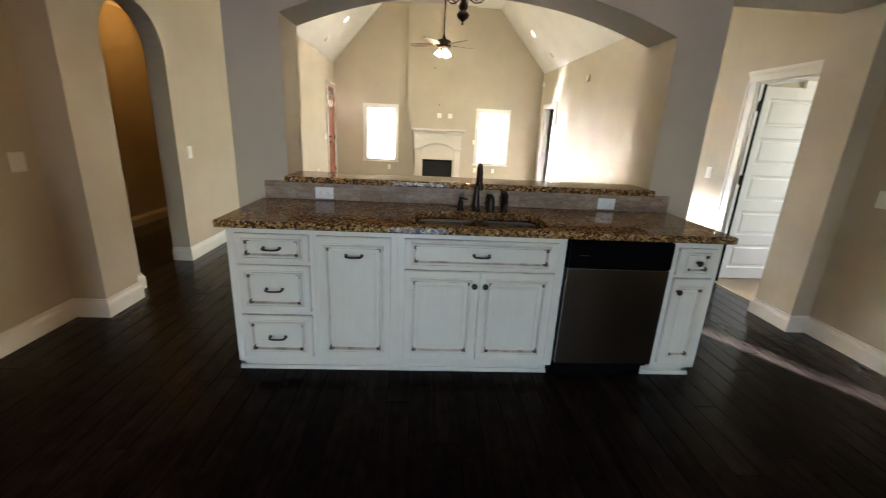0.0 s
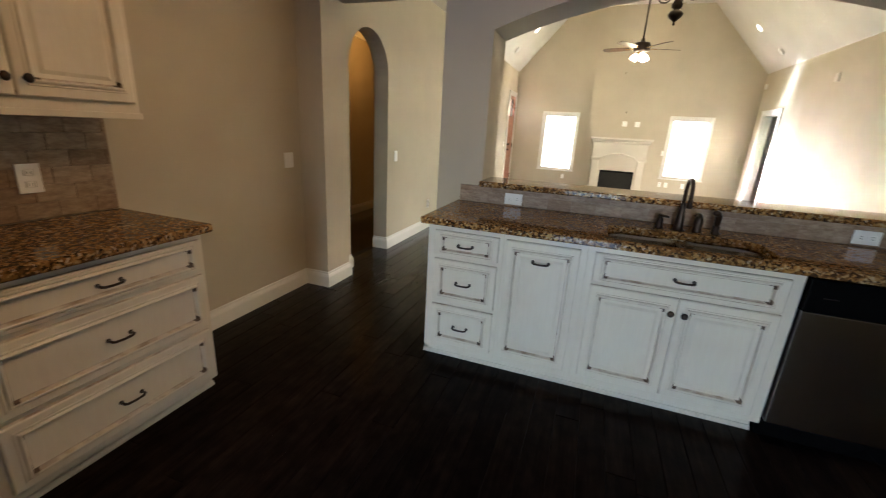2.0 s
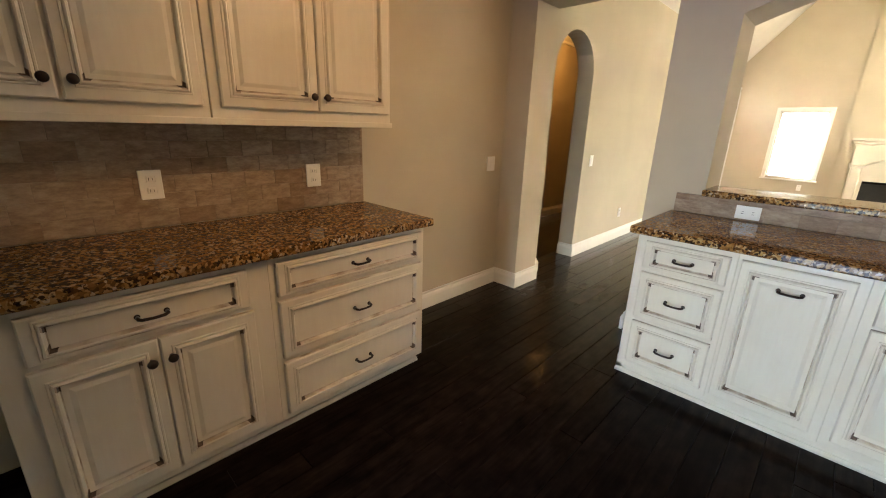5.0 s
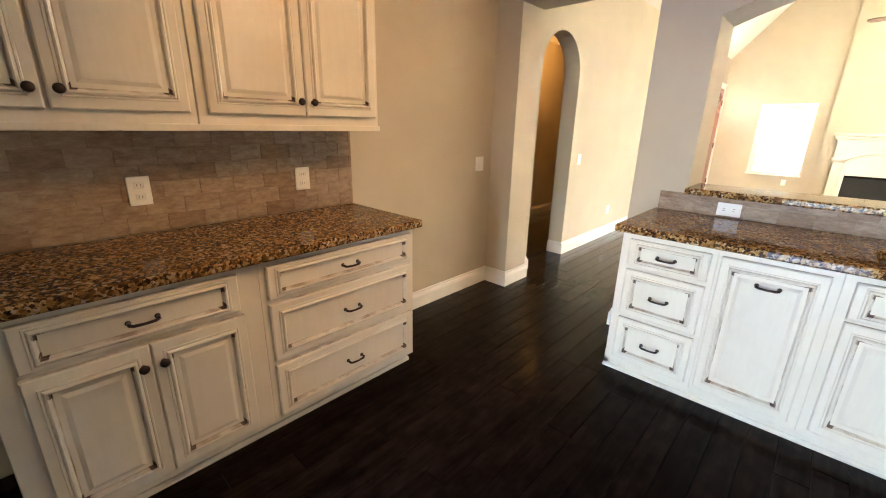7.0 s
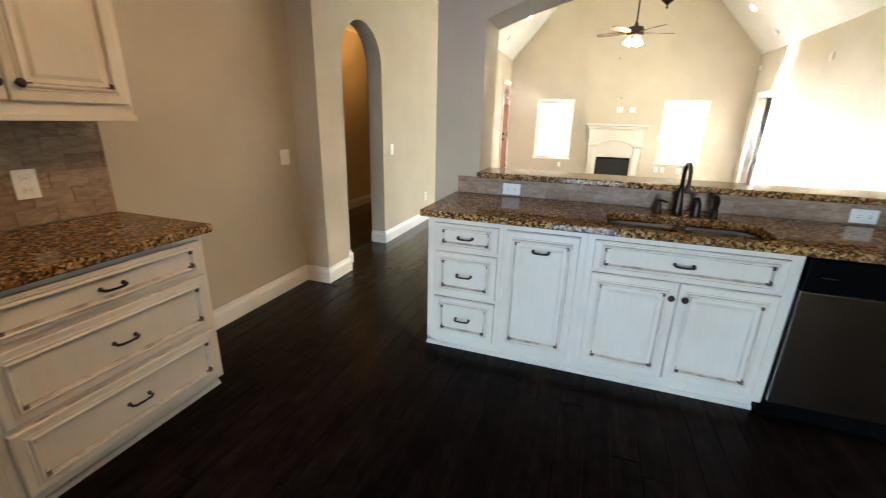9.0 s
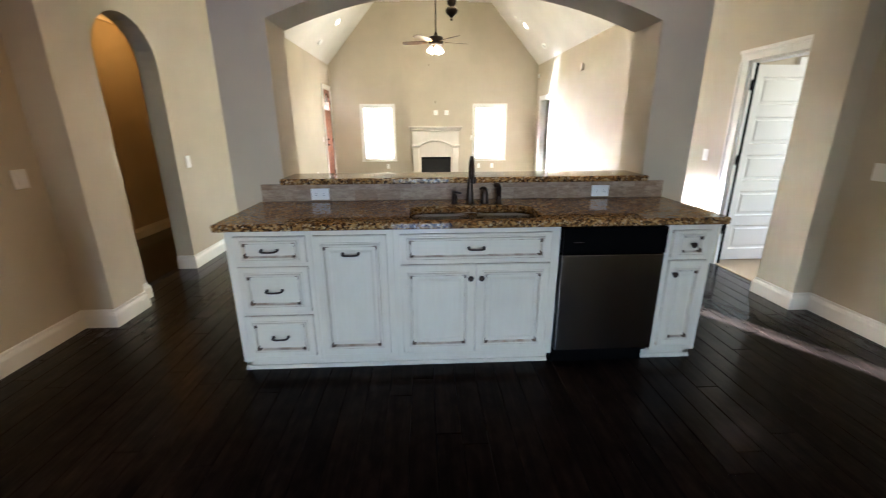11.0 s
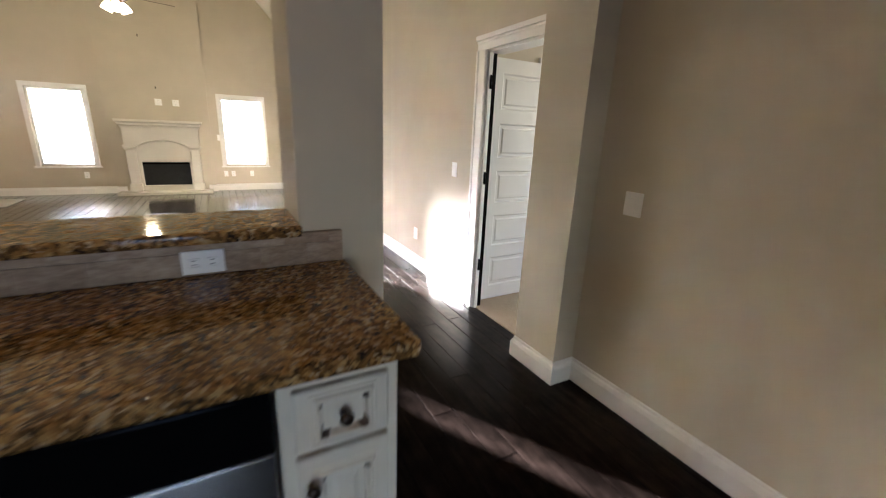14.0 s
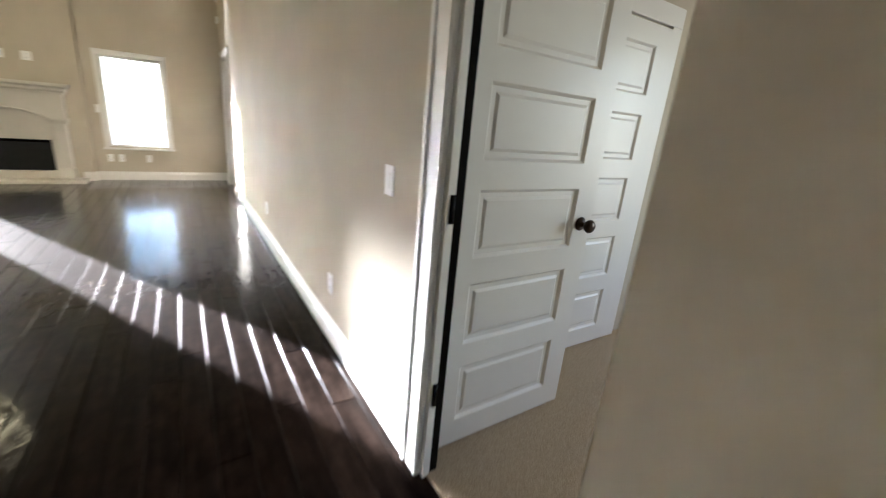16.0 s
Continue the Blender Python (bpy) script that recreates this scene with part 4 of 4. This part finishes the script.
# ---- windows ----
for k, (x0, x1) in enumerate(W):
    cx, hw, hh = (x0 + x1) / 2, (x1 - x0) / 2, WZ1 - WZ0
    t = thing("window_%d" % (k + 1), (cx, YF, WZ0), "bright white-cased window with blinds", "window", kind="structure")
    for s in (-1, 1):
        part("side_casing", box(*sorted((s * hw, s * (hw + 0.07))), -0.022, 0, -0.02, hh + 0.0, 0.004), M_TRIM, t)
        part("window_frame", box(*sorted((s * (hw - 0.03), s * hw)), 0.03, 0.075, 0, hh), M_TRIM, t)
    part("head_casing", box(-hw - 0.07, hw + 0.07, -0.024, 0, hh, hh + 0.075, 0.004), M_TRIM, t)
    part("window_sill", box(-hw - 0.09, hw + 0.09, -0.045, 0.05, -0.045, -0.018, 0.006), M_TRIM, t)
    part("window_frame", box(-hw, hw, 0.03, 0.075, -0.02, 0.03), M_TRIM, t)
    part("window_frame", box(-hw, hw, 0.03, 0.075, hh - 0.03, hh), M_TRIM, t)
    blind = thing("window_blind", (cx, YF + 0.015, WZ0), "white horizontal slat blind lowered in the window", "blind", "living room blinds")
    part("headrail", box(-hw + 0.012, hw - 0.012, -0.014, 0.014, hh - 0.035, hh - 0.004, 0.003), M_SLAT, blind)
    part("bottom_rail", box(-hw + 0.014, hw - 0.014, -0.011, 0.011, 0.004, 0.016, 0.002), M_SLAT, blind)
    if k == 0:
        slat_bm = box(-hw + 0.014, hw - 0.014, -0.012, 0.012, -0.0004, 0.0004)
        bmesh.ops.rotate(slat_bm, cent=(0, 0, 0), matrix=Matrix.Rotation(radians(11.6), 3, "X"), verts=slat_bm.verts)
        SLAT = mesh_of("slat", slat_bm, M_SLAT)
    for i in range(49):
        slat = new("slat", SLAT)
        slat.parent = blind
        slat.location = (0, 0, 0.032 + i * 0.0258)
    g = part("pane", box(-hw, hw, 0.050, 0.056, 0, hh), M_GLASS, t)
    g.visible_shadow = False
t = thing("window_3", (-0.10, YB, 0.08), "tall white framed glazed back door", "window", kind="structure")
for x in (-0.75, 0.0, 0.75):
    part("window_frame", box(x - 0.03, x + 0.03, -0.04, -0.005, 0, 2.1), M_TRIM, t)
for z in (0.0, 2.05):
    part("window_frame", box(-0.72, 0.72, -0.04, -0.005, z, z + 0.05), M_TRIM, t)
t = thing("window_4", (6.3, 2.6, 0.7), "white bedroom window", "window", kind="structure")
for y in (-0.58, 0.0, 0.58):
    part("window_frame", box(0.05, 0.10, y - 0.02, y + 0.02, 0, 1.4), M_TRIM, t)

# ---- fireplace ----
YM = YF - 0.10
t = thing("fireplace", (0.325, YM, 0), "cream cast-stone fireplace with an arched mantel over a black firebox", "fireplace")
for s in (-1, 1):
    part("pilaster", box(*sorted((s * 0.44, s * 0.60)), -0.13, 0, 0.05, 0.86, 0.012), M_STONE, t)
    part("plinth", box(*sorted((s * 0.42, s * 0.62)), -0.15, 0, 0.05, 0.20, 0.012), M_STONE, t)
    part("capital", sweep([(0, 0), (0.012, 0), (0.022, 0.03), (0.03, 0.05), (0.03, 0.08), (0, 0.08)], [(s * 0.52 - 0.085, 0, 0.84), (s * 0.52 - 0.085, -0.13, 0.84), (s * 0.52 + 0.085, -0.13, 0.84), (s * 0.52 + 0.085, 0, 0.84)]), M_STONE, t)
    part("capital_block", box(s * 0.52 - 0.09, s * 0.52 + 0.09, -0.135, 0, 0.855, 0.915, 0.01), M_STONE, t)
pts = [(-0.61, 1.24), (-0.61, 0.915), (-0.44, 0.915)] + [(-0.44 + 0.88 * k / 16, 0.885 + 0.135 * (1 - (2 * k / 16 - 1) ** 2)) for k in range(17)] + [(0.44, 0.915), (0.61, 0.915), (0.61, 1.24)]
part("frieze", extrude_outline(pts, "y", -0.13, 0.0), M_STONE, t)
pts = [(-0.44 + 0.88 * k / 16, 0.885 + 0.135 * (1 - (2 * k / 16 - 1) ** 2)) for k in range(17)]
part("arch_bead", tube([(x, -0.132, z + 0.006) for x, z in pts], 0.012, 8), M_STONE, t)
part("mantel_shelf", sweep([(0, 0), (0.015, 0), (0.02, 0.03), (0.05, 0.055), (0.055, 0.085), (0.085, 0.11), (0.085, 0.15), (0, 0.15)], [(-0.61, 0, 1.24), (-0.61, -0.13, 1.24), (0.61, -0.13, 1.24), (0.61, 0, 1.24)]), M_STONE, t)
part("mantel_core", box(-0.61, 0.61, -0.13, 0, 1.238, 1.388), M_STONE, t)
bm = box(-0.44, -0.385, -0.09, 0, 0.05, 1.03)
box(0.405, 0.44, -0.09, 0, 0.05, 1.03, bm=bm)
box(-0.385, 0.405, -0.09, 0, 0.605, 1.03, bm=bm)
box(-0.385, 0.405, -0.09, 0, 0.05, 0.155, bm=bm)
part("surround", bm, M_STONE, t)
# flat panel, darkened in place of a deep shaded recess
part("firebox", box(-0.385, 0.405, -0.018, -0.002, 0.155, 0.605), M_FIREBOX, t, "black firebox opening, its deep shade put into the colour")
part("fire_screen", box(-0.385, 0.405, -0.034, -0.026, 0.56, 0.605), M_BLACK, t)
part("hearth", box(-0.80, 0.76, -0.34, 0, 0.0, 0.05, 0.010), M_STONE, t, "low cream stone hearth slab")

# ---- ceiling fan and chandelier ----
t = thing("ceiling_fan", (0.28, 8.6, RIDGE), "bronze ceiling fan with wooden blades and lit glass shades", "ceiling fan")
part("canopy", lathe([(0.02, -0.09), (0.05, -0.07), (0.07, -0.03), (0.075, 0.0)], 20), M_BRONZE, t)
part("downrod", tube([(0, 0, -0.08), (0, 0, -1.20)], 0.013, 10), M_BRONZE, t)
part("motor", lathe([(0.06, -1.410), (0.125, -1.400), (0.142, -1.375), (0.142, -1.290), (0.128, -1.262), (0.05, -1.245), (0.028, -1.20), (0.02, -1.17)], 28), M_BRONZE, t)
for k in range(5):
    a = radians(72 * k + 18)
    rot = Matrix.Rotation(a, 4, "Z") @ Matrix.Translation((0, 0, -1.345)) @ Matrix.Rotation(radians(12), 4, "X")
    bm = bmesh.new()
    outline = [(0.20, -0.055), (0.35, -0.068), (0.58, -0.072), (0.66, -0.05), (0.68, 0.0), (0.66, 0.05), (0.58, 0.072), (0.35, 0.068), (0.20, 0.055)]
    lo = [bm.verts.new((x, y, -0.004)) for x, y in outline]
    hi = [bm.verts.new((x, y, 0.004)) for x, y in outline]
    bm.faces.new(lo[::-1])
    bm.faces.new(hi)
    for i in range(len(outline)):
        bm.faces.new((lo[i], lo[(i + 1) % len(lo)], hi[(i + 1) % len(lo)], hi[i]))
    bmesh.ops.transform(bm, matrix=rot, verts=bm.verts)
    blade = part("blade", bm, M_FANWOOD, t)
    bm = box(0.09, 0.27, -0.02, 0.02, -0.012, -0.004, 0.003)
    bmesh.ops.transform(bm, matrix=rot, verts=bm.verts)
    part("blade_iron", bm, M_BRASS, blade)
part("light_kit", lathe([(0.02, -1.47), (0.06, -1.455), (0.07, -1.42), (0.05, -1.395)], 20), M_BRASS, t)
for k in range(3):
    a = radians(120 * k + 40)
    c = Vector((0.095 * math.cos(a), 0.095 * math.sin(a), -1.475))
    tilt = Matrix.Rotation(a, 4, "Z") @ Matrix.Rotation(radians(-28), 4, "Y")
    bm = lathe([(0.022, 0.05), (0.035, 0.03), (0.055, -0.01), (0.062, -0.05), (0.066, -0.07), (0.05, -0.066), (0.01, -0.06)], 18, None, c, tilt)
    part("shade", bm, M_LIT, t, "lit frosted bell glass shade")
lamp("fan_light", "POINT", pose(0.28, 8.6, RIDGE - 1.85), 1.28, WARM, soft=0.08)

CHX, CHY, CHZ = 0.36, 5.3, 2.56
t = thing("chandelier", (CHX, CHY, RIDGE), "dark bronze chandelier with scrolled arms", "chandelier")
dz = CHZ - RIDGE
part("canopy", lathe([(0.01, -0.06), (0.05, -0.04), (0.065, 0.0)], 20), M_BRONZE, t)
part("chain_rod", tube([(0, 0, -0.05), (0, 0, dz + 0.62)], 0.008, 8), M_BRONZE, t)
part("column", lathe([(0.006, dz), (0.016, dz + 0.012), (0.008, dz + 0.03), (0.03, dz + 0.05), (0.062, dz + 0.075), (0.075, dz + 0.105), (0.06, dz + 0.135), (0.03, dz + 0.15), (0.05, dz + 0.17), (0.055, dz + 0.20), (0.034, dz + 0.24), (0.048, dz + 0.30), (0.020, dz + 0.36), (0.05, dz + 0.40), (0.03, dz + 0.48), (0.012, dz + 0.62)], 20), M_BRONZE, t)
for k in range(6):
    a = radians(60 * k + 14)
    def arm(r, z):
        return (r * math.cos(a), r * math.sin(a), dz + z + 0.10)
    part("arm", tube([arm(0.03, 0.22), arm(0.08, 0.17), arm(0.14, 0.145), arm(0.21, 0.16), arm(0.265, 0.21), arm(0.275, 0.27)], [0.010, 0.009, 0.008, 0.008, 0.008, 0.007], 8), M_BRONZE, t)
    part("scroll", tube([arm(0.05, 0.19), arm(0.10, 0.22), arm(0.15, 0.215), arm(0.17, 0.185), arm(0.15, 0.165), arm(0.135, 0.18)], 0.006, 6), M_BRONZE, t)
    part("candle_cup", lathe([(0.01, 0), (0.03, 0.012), (0.034, 0.03), (0.014, 0.034), (0.013, 0.09)], 14, None, arm(0.275, 0.265)), M_BRONZE, t)
    part("bulb", lathe([(0.008, 0), (0.014, 0.02), (0.011, 0.045), (0.002, 0.065)], 12, None, arm(0.275, 0.355)), M_LIT, t, "lit candle bulb")
for k in range(3):
    a = radians(120 * k + 14)
    lamp("chandelier_light", "POINT", pose(CHX + 0.275 * math.cos(a), CHY + 0.275 * math.sin(a), CHZ + 0.59), 0.139, WARM, soft=0.02)


# recessed lights and detectors on the slopes
def on_slope(side, x):
    if side < 0:
        k = (RIDGE - SPRING) / (VL - XL)
        return SPRING + (x - XL) * k, math.degrees(math.atan(k))
    k = (RIDGE - SPRING) / (XR - VR)
    return SPRING + (XR - x) * k, -math.degrees(math.atan(k))


def ceiling_disc(name, x, y, side, r, lit, label):
    z, a = on_slope(side, x)
    ob = new(name)
    ob.matrix_basis = pose(x, y, z, 0, -a, 0)
    tagged(ob, label, "ceiling light" if lit else "smoke detector", "ceiling discs")
    if lit:
        part("trim_ring", lathe([(r * 0.75, -0.002), (r * 0.78, -0.010), (r, -0.008), (r, 0.0)], 24), M_PLATE, ob)
        part("lens", lathe([(r * 0.76, -0.006), (r * 0.76, -0.003)], 24), M_DOWN, ob)
    else:
        part("case", lathe([(r * 0.7, -0.035), (r * 0.9, -0.03), (r, -0.01), (r, 0.0)], 20), M_PLATE, ob)


ceiling_disc("recessed_light", -1.78, 9.8, -1, 0.085, True, "lit recessed light in the sloped ceiling")
ceiling_disc("recessed_light", 2.38, 10.2, 1, 0.085, True, "lit recessed light in the sloped ceiling")
ceiling_disc("smoke_detector", -2.15, 9.6, -1, 0.07, False, "small white detector on the sloped ceiling")
ceiling_disc("smoke_detector", 2.78, 10.0, 1, 0.07, False, "small white detector on the sloped ceiling")
lamp("hall_light", "POINT", pose(-3.2, 5.5, 2.50), 0.116, (1.0, 0.46, 0.09), soft=0.1)
# unseen warm fills added to brighten the divider and the left cabinets
lamp("kitchen_fill", "POINT", pose(0.25, 1.75, 2.62), 0.151, (1.0, 0.58, 0.25), soft=0.06)
lamp("kitchen_fill", "SPOT", look((-0.2, 1.0, 2.70), (-2.4, 1.6, 1.1)), 1.05, (1.0, 0.55, 0.19), soft=0.3, cone=82)

# ---- tiles of the splashes ----
TILES = {}


def tile_mesh(w, h):
    key = (round(w, 3), round(h, 3))
    if key not in TILES:
        TILES[key] = mesh_of("tile", box(0, w, -0.009, 0, 0, h, 0.0009, 1), M_TILE)
    return TILES[key]


def splash(name, place, turn, w, h, label, tw=0.152, th=0.0745, thick=0.004):
    """Running-bond tiles facing -y from the origin along +x."""
    t = thing(name, place, label, "backsplash", kind="structure", turn=turn)
    part("grout_bed", box(0, w, -thick, 0, 0, h), M_GROUT, t)
    z, row = 0.0, 0
    while z < h - 0.012:
        hh = min(th, h - z)
        x = -tw / 2 if row % 2 else 0.0
        while x < w - 0.004:
            a, b = max(0, x), min(w, x + tw)
            if b - a > 0.012:
                ob = new("tile", tile_mesh(b - a - 0.0011, hh - 0.0011))
                ob.parent = t
                ob.location = (a + 0.0015, 0.004 - thick, z + 0.0015)
            x += tw
        z += th
        row += 1
    return t


splash("backsplash_sink", (-1.065, 2.766, 0.9155), 0, 2.707, 0.112, "travertine tile splash behind the sink", thick=0.022)
splash("backsplash_west", (XK + 0.001, -0.25, 0.9155), 90, 1.615, 0.4505, "brown travertine tile splash under the wall cabinets")
splash("backsplash_east", (XR - 0.001, 1.375, 0.9155), -90, 0.345, 0.4175, "brown travertine tile splash under the wall cabinet")

# ---- floor planks ----
random.seed(5)
floor = thing("floor", (0, 0, 0), "dark espresso-stained scraped wood plank floor", "floor", kind="structure")
PW = 0.121
PLANKS = {}
rest = bmesh.new()
near = 0
x = XK - 0.02
while x < XR + 0.05:
    y = YB - random.random() * 1.5
    while y < YF:
        ln = random.choice((1.2, 1.5, 1.8, 2.1, 2.4))
        wide = min(PW, XR + 0.06 - x)
        a, b = max(y, YB), min(y + ln, YF)
        if b - a > 0.05:
            if near < 300 and ((x > 0.3 and 3.0 < b and a < 9.5) or (-0.2 < a and b < 5.0)):
                key = (round(b - a, 2), round(wide, 3))
                if key not in PLANKS:
                    PLANKS[key] = mesh_of("plank", box(0.0006, key[1] - 0.0006, 0.001, key[0] - 0.001, -0.012, 0, 0.0028, 1), M_PLANK)
                ob = new("plank", PLANKS[key])
                ob.parent = floor
                ob.location = (x, a, random.uniform(-0.0006, 0.0))
                near += 1
            else:
                z = random.uniform(-0.0006, 0.0)
                vs = [rest.verts.new(p) for p in ((x + 0.0006, a, z - 0.012), (x + wide - 0.0006, a, z - 0.012), (x + wide - 0.0006, b, z - 0.012), (x + 0.0006, b, z - 0.012), (x + 0.0028, a + 0.003, z), (x + wide - 0.0028, a + 0.003, z), (x + wide - 0.0028, b - 0.003, z), (x + 0.0028, b - 0.003, z))]
                rest.faces.new(vs[4:])
                for k in range(4):
                    rest.faces.new((vs[k], vs[(k + 1) % 4], vs[4 + (k + 1) % 4], vs[4 + k]))
        y += ln
    x += PW
for a in range(9):
    for k in range(3):
        x0, y0 = HX - 0.05 + a * PW * 1.1, 2.2 + k * 2.0
        vs = [rest.verts.new(p) for p in ((x0, y0, -0.001), (x0 + PW * 1.1 - 0.002, y0, -0.001), (x0 + PW * 1.1 - 0.002, y0 + 1.998, -0.001), (x0, y0 + 1.998, -0.001))]
        rest.faces.new(vs)
p = part("planks", rest, M_PLANK, floor)
p["kind"] = "stuff"
